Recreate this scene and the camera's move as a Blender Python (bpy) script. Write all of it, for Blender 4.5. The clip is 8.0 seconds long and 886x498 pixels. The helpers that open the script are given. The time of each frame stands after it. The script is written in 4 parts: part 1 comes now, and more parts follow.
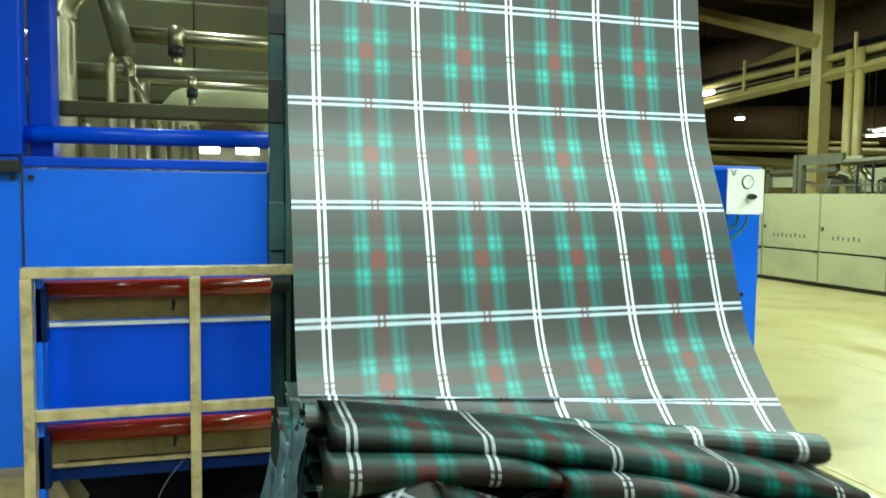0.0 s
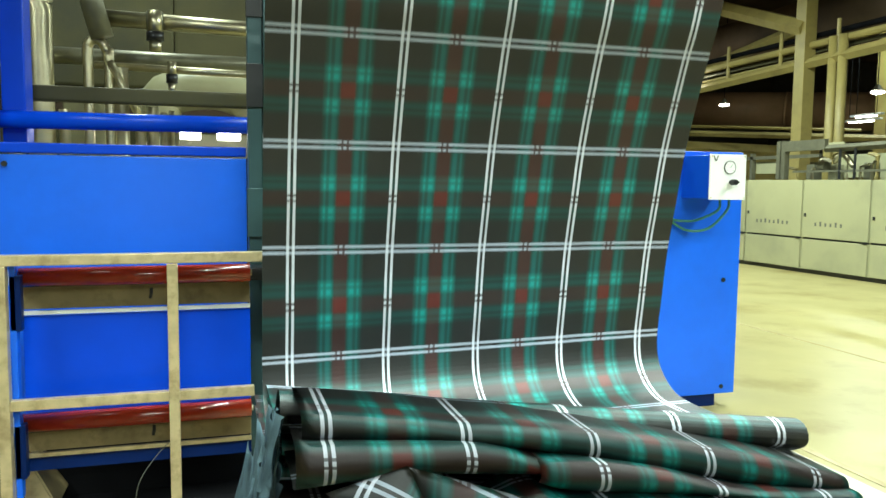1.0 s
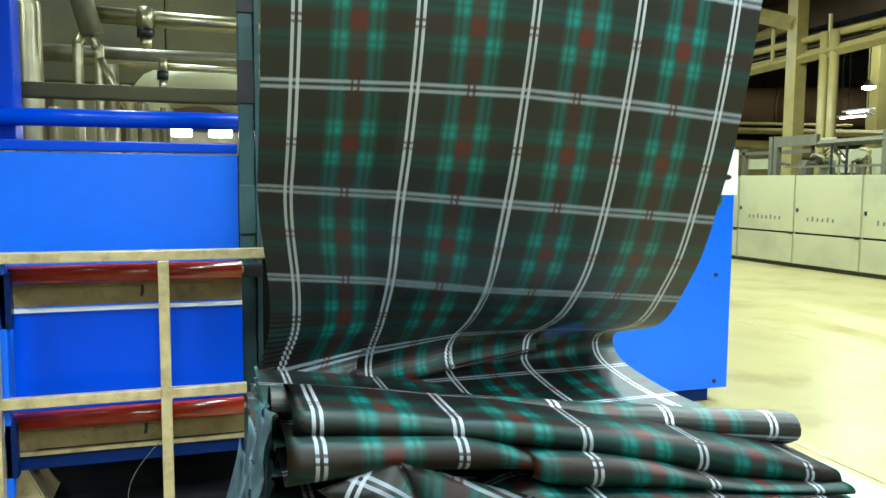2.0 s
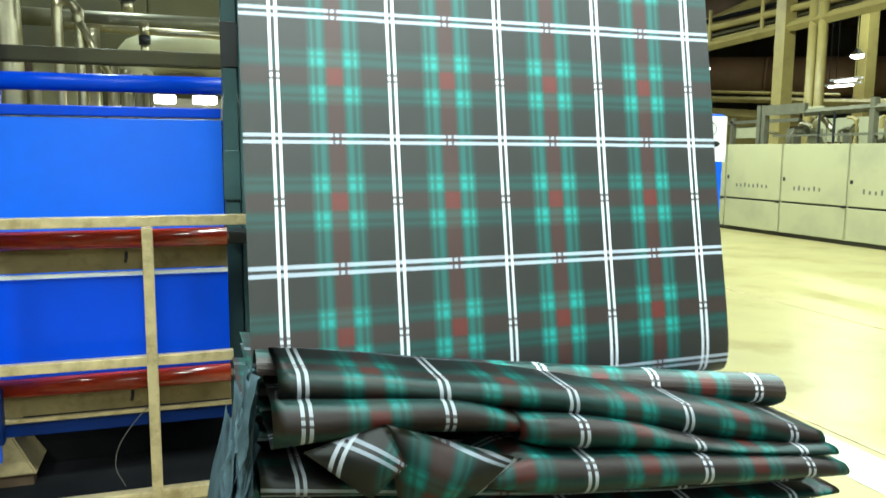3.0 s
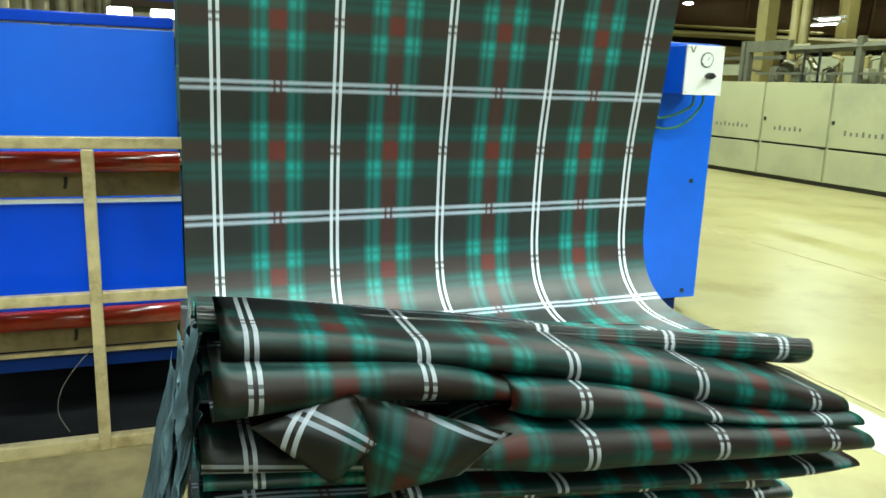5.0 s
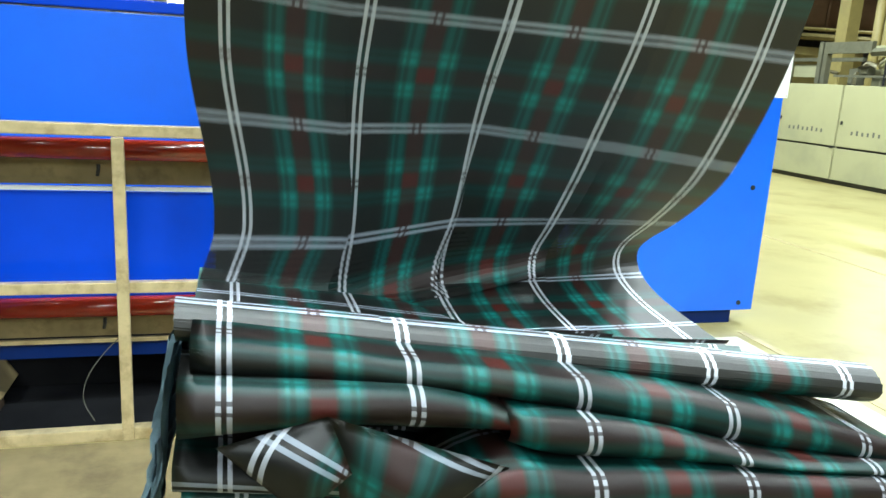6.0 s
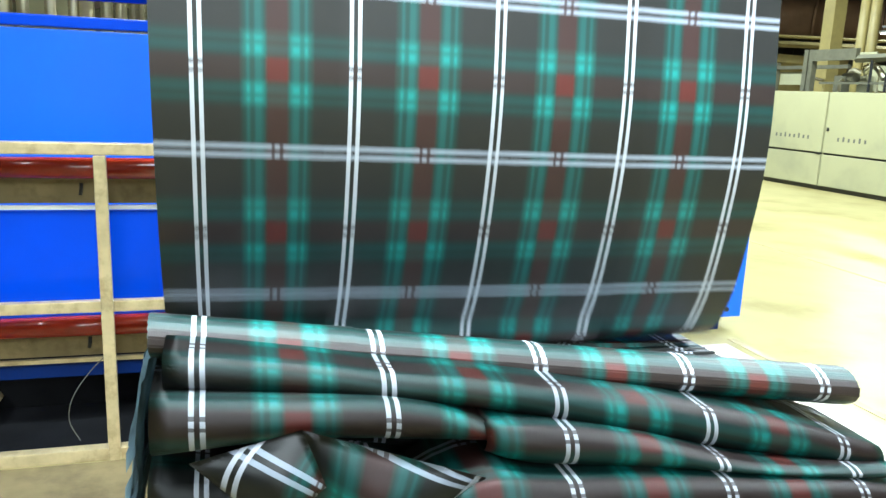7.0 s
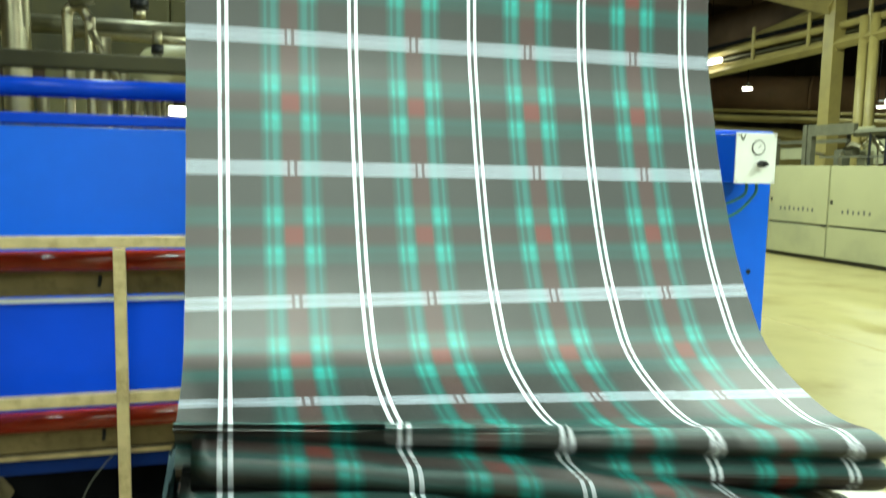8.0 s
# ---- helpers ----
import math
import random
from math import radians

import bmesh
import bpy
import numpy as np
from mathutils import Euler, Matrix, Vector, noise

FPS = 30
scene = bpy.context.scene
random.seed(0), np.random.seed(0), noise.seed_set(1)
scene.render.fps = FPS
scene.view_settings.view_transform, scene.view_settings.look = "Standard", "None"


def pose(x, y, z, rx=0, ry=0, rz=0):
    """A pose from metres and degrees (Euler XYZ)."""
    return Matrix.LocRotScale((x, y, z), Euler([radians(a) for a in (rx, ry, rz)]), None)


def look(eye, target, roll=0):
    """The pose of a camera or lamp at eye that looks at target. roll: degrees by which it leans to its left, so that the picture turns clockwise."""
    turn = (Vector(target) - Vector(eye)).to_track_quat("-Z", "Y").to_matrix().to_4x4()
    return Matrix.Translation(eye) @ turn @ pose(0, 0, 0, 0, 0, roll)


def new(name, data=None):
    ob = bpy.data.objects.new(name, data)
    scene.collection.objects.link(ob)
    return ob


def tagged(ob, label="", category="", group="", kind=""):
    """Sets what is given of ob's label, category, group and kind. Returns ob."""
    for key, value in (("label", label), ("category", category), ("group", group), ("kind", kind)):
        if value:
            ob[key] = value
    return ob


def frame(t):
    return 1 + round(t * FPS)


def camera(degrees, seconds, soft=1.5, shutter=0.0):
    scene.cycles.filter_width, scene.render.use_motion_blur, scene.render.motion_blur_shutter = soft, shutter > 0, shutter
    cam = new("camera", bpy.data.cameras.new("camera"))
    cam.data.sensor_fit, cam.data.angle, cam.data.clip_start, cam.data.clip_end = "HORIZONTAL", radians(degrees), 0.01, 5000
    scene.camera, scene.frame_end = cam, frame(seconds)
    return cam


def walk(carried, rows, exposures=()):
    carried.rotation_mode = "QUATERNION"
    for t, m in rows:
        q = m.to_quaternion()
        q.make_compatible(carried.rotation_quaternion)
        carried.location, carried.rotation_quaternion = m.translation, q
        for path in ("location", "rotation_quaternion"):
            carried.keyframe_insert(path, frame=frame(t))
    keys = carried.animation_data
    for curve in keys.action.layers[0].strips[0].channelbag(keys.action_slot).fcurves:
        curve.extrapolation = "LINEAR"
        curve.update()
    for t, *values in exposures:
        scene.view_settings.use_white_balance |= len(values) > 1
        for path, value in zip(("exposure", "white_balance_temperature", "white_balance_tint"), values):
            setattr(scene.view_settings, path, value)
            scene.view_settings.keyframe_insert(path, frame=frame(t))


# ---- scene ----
cam = camera(60.1, 8.0, shutter=0.5)
PATH = [
    (0, (-0.11, -2.84, 1.763), (0.435, -0.92, 1.626), 0.7),
    (0.5, (-0.091, -2.825, 1.751), (0.482, -0.92, 1.548), 0.7),
    (1, (-0.077, -2.823, 1.756), (0.502, -0.916, 1.586), 0.6),
    (1.5, (-0.074, -2.823, 1.754), (0.51, -0.918, 1.581), 0.3),
    (2.8, (-0.059, -2.798, 1.733), (0.56, -0.91, 1.506), 0.6),
    (3, (-0.058, -2.797, 1.727), (0.564, -0.913, 1.472), 0.4),
    (3.5, (-0.047, -2.773, 1.721), (0.586, -0.903, 1.399), 0.5),
    (4, (-0.021, -2.701, 1.716), (0.64, -0.845, 1.367), 1.3),
    (4.5, (-0.008, -2.599, 1.704), (0.66, -0.753, 1.324), 1.8),
    (4.7, (-0.003, -2.55, 1.688), (0.702, -0.724, 1.28), 1.9),
    (5.8, (0.166, -2.375, 1.69), (0.716, -0.505, 1.243), 3.0),
    (6, (0.191, -2.373, 1.691), (0.725, -0.497, 1.245), 3.3),
    (6.5, (0.221, -2.376, 1.689), (0.765, -0.498, 1.271), 2.9),
    (7, (0.228, -2.389, 1.689), (0.778, -0.511, 1.278), 2.3),
    (7.5, (0.225, -2.393, 1.696), (0.763, -0.506, 1.312), 2.5),
    (8, (0.19, -2.401, 1.724), (0.726, -0.486, 1.513), 1.1),
]
walk(cam, [(t, look(eye, target, roll)) for t, eye, target, roll in PATH],
     exposures=[(0, -0.2, 6500, 0), (0.5, -0.1, 6200, 1), (1, 0.0, 6500, 9), (1.5, 0.1, 6300, 13), (2.8, 0.2, 6000, 11), (3, 0.2, 6300, 11), (3.5, -0.15, 7000, 4), (4.5, -0.35, 7000, 0), (4.7, -0.3, 6800, 2), (5.8, 0.2, 6250, 16), (6.5, 0.25, 6000, 21), (7, 0.5, 5950, 20), (7.5, 0.2, 6900, 12), (8, -0.2, 6800, 1)])

# ---- world and lights ----
world = bpy.data.worlds.new("hall_air")
scene.world = world
world.use_nodes = True
bg = world.node_tree.nodes["Background"]
bg.inputs[0].default_value = (0.75, 0.85, 0.7, 1)
bg.inputs[1].default_value = 0.004


def area_lamp(name, x, y, z, sx, sy, watts, colour=(0.84, 1.0, 0.92), tilt=0.0, spread=180.0):
    data = bpy.data.lights.new(name, "AREA")
    data.shape, data.size, data.size_y, data.energy, data.color = "RECTANGLE", sx, sy, watts, colour
    ob = new(name, data)
    data.spread = radians(spread)
    ob.location = (x, y, z)
    ob.rotation_euler = (radians(tilt), 0, 0)
    return ob


# ---- materials ----
def material(name, colour, rough=0.5, metal=0.0, spec=0.5, var=0.15, scale=6.0, bump=0.0, bump_scale=120.0, colour2=None, stain=None, stain_scale=1.2):
    """Principled surface with fine grain, a larger uneven tone and fine relief."""
    m = bpy.data.materials.new(name)
    m.use_nodes = True
    nt = m.node_tree
    n, l = nt.nodes, nt.links
    p = n["Principled BSDF"]
    p.inputs["Metallic"].default_value = metal
    p.inputs["Specular IOR Level"].default_value = spec
    tc = n.new("ShaderNodeTexCoord")
    a = n.new("ShaderNodeTexNoise")
    a.inputs["Scale"].default_value, a.inputs["Detail"].default_value = scale, 6
    l.new(tc.outputs["Object"], a.inputs["Vector"])
    ramp = n.new("ShaderNodeMix")
    ramp.data_type = "RGBA"
    c2 = colour2 or tuple(c * (1 - var) for c in colour)
    ramp.inputs[6].default_value, ramp.inputs[7].default_value = (*colour, 1), (*c2, 1)
    curve = n.new("ShaderNodeMapRange")
    curve.inputs[1].default_value, curve.inputs[2].default_value = 0.35, 0.7
    l.new(a.outputs[0], curve.inputs[0])
    l.new(curve.outputs[0], ramp.inputs[0])
    out = ramp.outputs[2]
    if stain:
        b = n.new("ShaderNodeTexNoise")
        b.inputs["Scale"].default_value, b.inputs["Detail"].default_value, b.inputs["Roughness"].default_value = stain_scale, 8, 0.65
        l.new(tc.outputs["Object"], b.inputs["Vector"])
        r2 = n.new("ShaderNodeMapRange")
        r2.inputs[1].default_value, r2.inputs[2].default_value = 0.5, 0.72
        l.new(b.outputs[0], r2.inputs[0])
        mx = n.new("ShaderNodeMix")
        mx.data_type = "RGBA"
        mx.inputs[7].default_value = (*stain, 1)
        l.new(r2.outputs[0], mx.inputs[0])
        l.new(out, mx.inputs[6])
        out = mx.outputs[2]
    l.new(out, p.inputs["Base Color"])
    rr = n.new("ShaderNodeMapRange")
    rr.inputs[3].default_value, rr.inputs[4].default_value = rough * 0.8, min(1, rough * 1.25)
    l.new(a.outputs[0], rr.inputs[0])
    l.new(rr.outputs[0], p.inputs["Roughness"])
    if bump:
        f = n.new("ShaderNodeTexNoise")
        f.inputs["Scale"].default_value, f.inputs["Detail"].default_value = bump_scale, 3
        l.new(tc.outputs["Object"], f.inputs["Vector"])
        bp = n.new("ShaderNodeBump")
        bp.inputs["Strength"].default_value, bp.inputs["Distance"].default_value = bump, 0.004
        l.new(f.outputs[0], bp.inputs["Height"])
        l.new(bp.outputs[0], p.inputs["Normal"])
    return m


def glow(name, colour, strength):
    m = bpy.data.materials.new(name)
    m.use_nodes = True
    p = m.node_tree.nodes["Principled BSDF"]
    p.inputs["Base Color"].default_value = (0.9, 0.9, 0.88, 1)
    p.inputs["Emission Color"].default_value = (*colour, 1)
    p.inputs["Emission Strength"].default_value = strength
    return m


WARP, WEFT = 0.342, 0.362


def tartan_material():
    """Woven check: the same sett of white, green, red and charcoal yarns both ways, UV in metres."""
    m = bpy.data.materials.new("tartan_cloth")
    m.use_nodes = True
    nt = m.node_tree
    n, l = nt.nodes, nt.links
    p = n["Principled BSDF"]
    uv = n.new("ShaderNodeUVMap")
    sep = n.new("ShaderNodeSeparateXYZ")
    l.new(uv.outputs[0], sep.inputs[0])

    def sett(socket, period, stops, soft=False):
        d = n.new("ShaderNodeMath")
        d.operation = "DIVIDE"
        d.inputs[1].default_value = period
        l.new(socket, d.inputs[0])
        fr = n.new("ShaderNodeMath")
        fr.operation = "FRACT"
        l.new(d.outputs[0], fr.inputs[0])
        cr = n.new("ShaderNodeValToRGB")
        cr.color_ramp.interpolation = "LINEAR" if soft else "CONSTANT"
        e = cr.color_ramp.elements
        while len(e) < len(stops):
            e.new(1.0)
        for i, (pos, col) in enumerate(stops):
            e[i].position, e[i].color = pos, (*col, 1)
        l.new(fr.outputs[0], cr.inputs[0])
        return cr.outputs[0]

    dark, green, red, white = (0.0075, 0.0082, 0.0078), (0.001, 0.25, 0.232), (0.088, 0.018, 0.015), (0.66, 0.69, 0.76)
    dim, one, nil, thin = (0.001, 0.105, 0.09), (1, 1, 1), (0, 0, 0), (0.2, 0.2, 0.2)
    # the mixed yarns run softly into one another, the white pairs are crisp
    half = [(0.0, dark), (0.262, dark), (0.300, dim), (0.318, green), (0.336, dim), (0.352, dim), (0.368, green), (0.392, green), (0.418, dim), (0.442, red), (0.470, red)]
    both = half + [(1 - p_, c_) for p_, c_ in half[::-1]]
    pair = [(0.0, nil), (0.014, one), (0.041, nil), (0.959, one), (0.986, nil)]
    broken = [(0.0, one), (0.462, thin), (0.484, one), (0.514, thin), (0.536, one)]
    warp = sett(sep.outputs[0], WARP, both, True)
    weft = sett(sep.outputs[1], WEFT, both, True)
    over = sett(sep.outputs[0], WARP, pair)
    under = sett(sep.outputs[1], WEFT, pair)
    # red yarns cross the white pairs as two fine lines
    rwarp = sett(sep.outputs[0], WARP, broken)
    rweft = sett(sep.outputs[1], WEFT, broken)

    def mix(mode, fac, a, c):
        mx = n.new("ShaderNodeMix")
        mx.data_type, mx.blend_type = "RGBA", mode
        for idx, val in ((0, fac), (6, a), (7, c)):
            if isinstance(val, (int, float)):
                mx.inputs[idx].default_value = val
            elif isinstance(val, tuple):
                mx.inputs[idx].default_value = (*val, 1)
            else:
                l.new(val, mx.inputs[idx])
        return mx.outputs[2]

    # the yarns lie side by side: an even mean, pulled towards the darker of the two
    even = mix("MIX", 0.70, weft, warp)
    deep = mix("DARKEN", 1.0, weft, warp)
    body = mix("MIX", 0.56, even, deep)
    crossed = mix("MIX", mix("MULTIPLY", 1.0, under, rwarp), body, mix("MIX", 0.50, body, (0.66, 0.74, 0.88)))
    cloth = mix("MIX", mix("MULTIPLY", 1.0, over, rweft), crossed, mix("MIX", 0.80, crossed, white))
    nz = n.new("ShaderNodeTexNoise")
    nz.inputs["Scale"].default_value, nz.inputs["Detail"].default_value = 9.0, 5
    l.new(uv.outputs[0], nz.inputs["Vector"])
    hv = n.new("ShaderNodeHueSaturation")
    hv.inputs["Saturation"].default_value = 1.12
    mr = n.new("ShaderNodeMapRange")
    mr.inputs[3].default_value, mr.inputs[4].default_value = 0.85, 1.15
    l.new(nz.outputs[0], mr.inputs[0])
    l.new(mr.outputs[0], hv.inputs["Value"])
    l.new(cloth, hv.inputs["Color"])
    l.new(hv.outputs[0], p.inputs["Base Color"])
    p.inputs["Roughness"].default_value = 0.47
    p.inputs["Specular IOR Level"].default_value = 0.66
    wv = n.new("ShaderNodeTexWave")
    wv.wave_type, wv.bands_direction = "BANDS", "DIAGONAL"
    wv.inputs["Scale"].default_value, wv.inputs["Distortion"].default_value = 260.0, 0.5
    l.new(uv.outputs[0], wv.inputs["Vector"])
    bp = n.new("ShaderNodeBump")
    bp.inputs["Strength"].default_value, bp.inputs["Distance"].default_value = 0.12, 0.001
    l.new(wv.outputs[0], bp.inputs["Height"])
    l.new(bp.outputs[0], p.inputs["Normal"])
    return m


TARTAN = tartan_material()
BLUE = material("blue_paint", (0.004, 0.125, 0.80), 0.32, 0, 0.5, 0.12, 2.5, 0.05, 90, stain=(0.004, 0.11, 0.70), stain_scale=1.6)
# darker copy of the machine blue, for parts that lie in shade
SHADED_BLUE = material("shaded_blue_paint", (0.001, 0.055, 0.60), 0.3, 0, 0.2, 0.15, 3)
# the machine blue taken close to black, for low parts in shade
DEEP_SHADE_BLUE = material("blue_paint_dark_for_shade", (0.001, 0.013, 0.085), 0.35, 0, 0.15, 0.2, 3)
ALU = material("worn_aluminium", (0.64, 0.52, 0.29), 0.3, 0.4, 0.5, 0.25, 14, 0.1, 200, stain=(0.34, 0.25, 0.12), stain_scale=7)
STEEL = material("stainless_steel", (0.62, 0.57, 0.38), 0.34, 1.0, 0.5, 0.25, 5)
BEAM = material("grey_beam_paint", (0.20, 0.195, 0.13), 0.4, 0.5, 0.5, 0.25, 7)
RED = material("red_rubber", (0.27, 0.022, 0.008), 0.15, 0, 0.5, 0.25, 12, 0.06, 150)
WOOD = material("pale_plank", (0.27, 0.205, 0.095), 0.6, 0, 0.3, 0.3, 5, 0.15, 60, stain=(0.14, 0.10, 0.045), stain_scale=9)
TEAL = material("teal_grey_paint", (0.045, 0.095, 0.10), 0.3, 0.2, 0.5, 0.3, 4, 0.05, 80)
BLACK = material("black_plastic", (0.012, 0.013, 0.014), 0.4, 0, 0.5, 0.3, 20)
FLOOR = material("concrete_floor", (0.33, 0.285, 0.12), 0.32, 0, 0.45, 0.14, 1.1, 0.05, 30, stain=(0.19, 0.145, 0.045), stain_scale=1.0)
DIRTY = material("dirty_concrete", (0.20, 0.155, 0.075), 0.6, 0, 0.3, 0.35, 5, 0.2, 45, stain=(0.10, 0.075, 0.04), stain_scale=3.5)
LINE = material("worn_floor_paint", (0.55, 0.53, 0.42), 0.45, 0, 0.4, 0.15, 6, stain=(0.5, 0.42, 0.24), stain_scale=3)
GROOVE = material("floor_joint", (0.40, 0.33, 0.18), 0.7, 0, 0.3, 0.3, 9)
WALL = material("hall_wall_paint", (0.30, 0.28, 0.22), 0.7, 0, 0.3, 0.2, 0.6, stain=(0.25, 0.2, 0.14), stain_scale=0.4)
CEIL = material("sooty_ceiling", (0.17, 0.115, 0.075), 0.7, 0, 0.3, 0.4, 0.5, stain=(0.07, 0.055, 0.04), stain_scale=0.3)
DUCT = material("brown_duct_sheet", (0.42, 0.25, 0.13), 0.5, 0.1, 0.4, 0.3, 0.7, stain=(0.26, 0.17, 0.08), stain_scale=0.8)
CREAM = material("cream_steel_paint", (0.33, 0.265, 0.085), 0.45, 0, 0.5, 0.12, 2, stain=(0.22, 0.17, 0.06), stain_scale=1.5)
PANEL = material("pale_grey_green_panel", (0.36, 0.35, 0.20), 0.4, 0, 0.5, 0.1, 0.8, stain=(0.27, 0.27, 0.165), stain_scale=0.9)
SEAM = material("dark_panel_seam", (0.06, 0.06, 0.05), 0.6, 0, 0.4, 0.2, 8)
WHITE = material("white_enamel", (0.84, 0.86, 0.84), 0.3, 0, 0.5, 0.05, 5)
GREY = material("grey_marking", (0.12, 0.12, 0.10), 0.6, 0, 0.3, 0.1, 10)
SELVEDGE = material("pale_selvedge_cloth", (0.16, 0.26, 0.30), 0.7, 0, 0.3, 0.5, 9, 0.25, 260, stain=(0.012, 0.022, 0.027), stain_scale=7)
OLIVE = material("dull_olive_sheet", (0.085, 0.078, 0.03), 0.5, 0.2, 0.4, 0.3, 1.2, stain=(0.05, 0.05, 0.03), stain_scale=0.8)
GREENHOSE = material("green_hose", (0.05, 0.22, 0.16), 0.35, 0, 0.5, 0.2, 20)
# near-black put in place of shade in recesses; also for cords and hangers
DARK = material("shade_and_dark_parts", (0.006, 0.006, 0.007), 0.85, 0, 0.1, 0.4, 3)
PALLET = material("dark_pallet_wood", (0.09, 0.055, 0.03), 0.75, 0, 0.3, 0.4, 8, 0.2, 60)
TUBE_GLOW = glow("fluorescent_glow", (1.0, 0.98, 0.88), 14)
SPOT_GLOW = glow("bay_lamp_glow", (1.0, 0.98, 0.9), 26)


# ---- mesh helpers ----
def part(name, bm, mat, parent=None, label="", smooth=False):
    me = bpy.data.meshes.new(name)
    bm.normal_update()
    bm.to_mesh(me)
    bm.free()
    me.materials.append(mat)
    if smooth:
        for f in me.polygons:
            f.use_smooth = True
    ob = new(name, me)
    if parent:
        ob.parent = parent
    return tagged(ob, label)


def thing(name, label, category, x=0, y=0, z=0, group="", kind=""):
    ob = new(name)
    ob.location = (x, y, z)
    ob.empty_display_size = 0.1
    return tagged(ob, label, category, group, kind)


def box(bm, x0, y0, z0, x1, y1, z1, bevel=0.0):
    made = bmesh.ops.create_cube(bm, size=1.0)["verts"]
    for v in made:
        v.co = Vector(((x0 + x1) / 2 + v.co.x * (x1 - x0), (y0 + y1) / 2 + v.co.y * (y1 - y0), (z0 + z1) / 2 + v.co.z * (z1 - z0)))
    if bevel:
        edges = list({e for v in made for e in v.link_edges})
        bmesh.ops.bevel(bm, geom=edges, offset=bevel, segments=2, affect="EDGES", profile=0.6)
    return bm


def block(x0, y0, z0, x1, y1, z1, bevel=0.004):
    return box(bmesh.new(), x0, y0, z0, x1, y1, z1, bevel)


def tube(pts, r, seg=12, cap=True, radii=None, bm=None):
    """A round bar along a line of points."""
    bm = bm or bmesh.new()
    pts = [Vector(p) for p in pts]
    rings = []
    for i, p in enumerate(pts):
        d = (pts[min(i + 1, len(pts) - 1)] - pts[max(i - 1, 0)]).normalized()
        side = d.cross(Vector((0, 0, 1)))
        if side.length < 0.05:
            side = d.cross(Vector((0, 1, 0)))
        side.normalize()
        up = side.cross(d)
        rad = radii[i] if radii else r
        rings.append([bm.verts.new(p + rad * (math.cos(a) * side + math.sin(a) * up)) for a in [2 * math.pi * k / seg for k in range(seg)]])
    for a, b in zip(rings, rings[1:]):
        for k in range(seg):
            bm.faces.new((a[k], a[(k + 1) % seg], b[(k + 1) % seg], b[k]))
    if cap:
        bm.faces.new(rings[0][::-1])
        bm.faces.new(rings[-1])
    bmesh.ops.recalc_face_normals(bm, faces=bm.faces)
    return bm


def spline(points, n=8):
    """Catmull-Rom through the points."""
    p = [Vector(q) for q in points]
    p = [2 * p[0] - p[1]] + p + [2 * p[-1] - p[-2]]
    out = []
    for i in range(1, len(p) - 2):
        for k in range(n):
            u = k / n
            out.append(0.5 * (2 * p[i] + (p[i + 1] - p[i - 1]) * u + (2 * p[i - 1] - 5 * p[i] + 4 * p[i + 1] - p[i + 2]) * u * u
                              + (3 * p[i] - p[i - 1] - 3 * p[i + 1] + p[i + 2]) * u ** 3))
    return out + [p[-2]]


# ---- hall ----
def hall():
    floor = part("floor", block(-18, -14, -0.2, 42, 48, 0, 0), FLOOR)
    tagged(floor, "worn cream concrete factory floor with a dull shine", "floor", kind="structure")
    for nm, b in (("wall_north", (-18, 48, 0, 42, 48.3, 11)), ("wall_south", (-18, -14.3, 0, 42, -14, 11)), ("wall_west", (-18.3, -14, 0, -18, 48, 11)), ("wall_east", (42, -14, 0, 42.3, 48, 11))):
        tagged(part(nm, block(*b, 0), WALL), "plain grimy painted hall wall", "wall", kind="structure")
    tagged(part("ceiling", block(-18, -14, 11, 42, 48, 11.3, 0), CEIL), "dark sooty hall ceiling", "ceiling", kind="structure")
    tagged(part("floor_patch", block(-12.0, -1.3, 0.0, 0.04, 1.03, 0.004, 0), DIRTY), "dirty brown concrete floor beside the roller frame", "floor", kind="structure")
    # broad pale walkway band and joints
    tagged(part("floor_marking", block(3.25, -6, 0.0, 3.62, 2.0, 0.004, 0), LINE), "worn pale painted walkway line on concrete", "floor marking", kind="structure")
    for i, (x0, y0, x1, y1) in enumerate(((3.70, -6, 3.76, 2.1), (6.4, -6, 6.43, 30), (-18, -3.4, 42, -3.37))):
        tagged(part("floor_joint", block(x0, y0, -0.01, x1, y1, 0.003, 0), GROOVE), "dark joint in the concrete floor", "floor joint", kind="structure")


hall()


# ---- hanging cloth: profiles in depth and height, from the roller down to the pile ----
CLOTH_X0, CLOTH_X1 = 0.085, 1.637
OLD = [(-0.86, 1.02), (-0.93, 1.047), (-0.975, 1.037), (-0.992, 1.0), (-0.965, 0.965), (-0.85, 0.93), (-0.4, 0.912), (0.02, 0.912), (0.07, 0.905), (0.0, 0.9), (-0.85, 0.885), (-0.9, 0.88), (0, 0.87)]
NEWF = [(-0.86, 1.015), (-0.96, 1.068), (-1.02, 1.075), (-1.06, 1.038), (-1.03, 0.998), (-0.93, 0.965), (-0.75, 0.93), (-0.4, 0.912), (0.05, 0.912), (0.08, 0.905), (0.0, 0.895), (-0.7, 0.9), (-0.9, 0.95), (-0.965, 0.965), (-0.94, 0.93), (-0.8, 0.9), (0, 0.885), (-0.8, 0.875), (0, 0.865)]
BACK = [(0.0, 0.94), (-0.4, 0.93), (-0.85, 0.93)]
H0 = [(-0.2, 3.2), (-0.22, 2.52), (-0.29, 2.09), (-0.35, 1.9), (-0.44, 1.7), (-0.56, 1.36), (-0.65, 1.22), (-0.75, 1.11)]
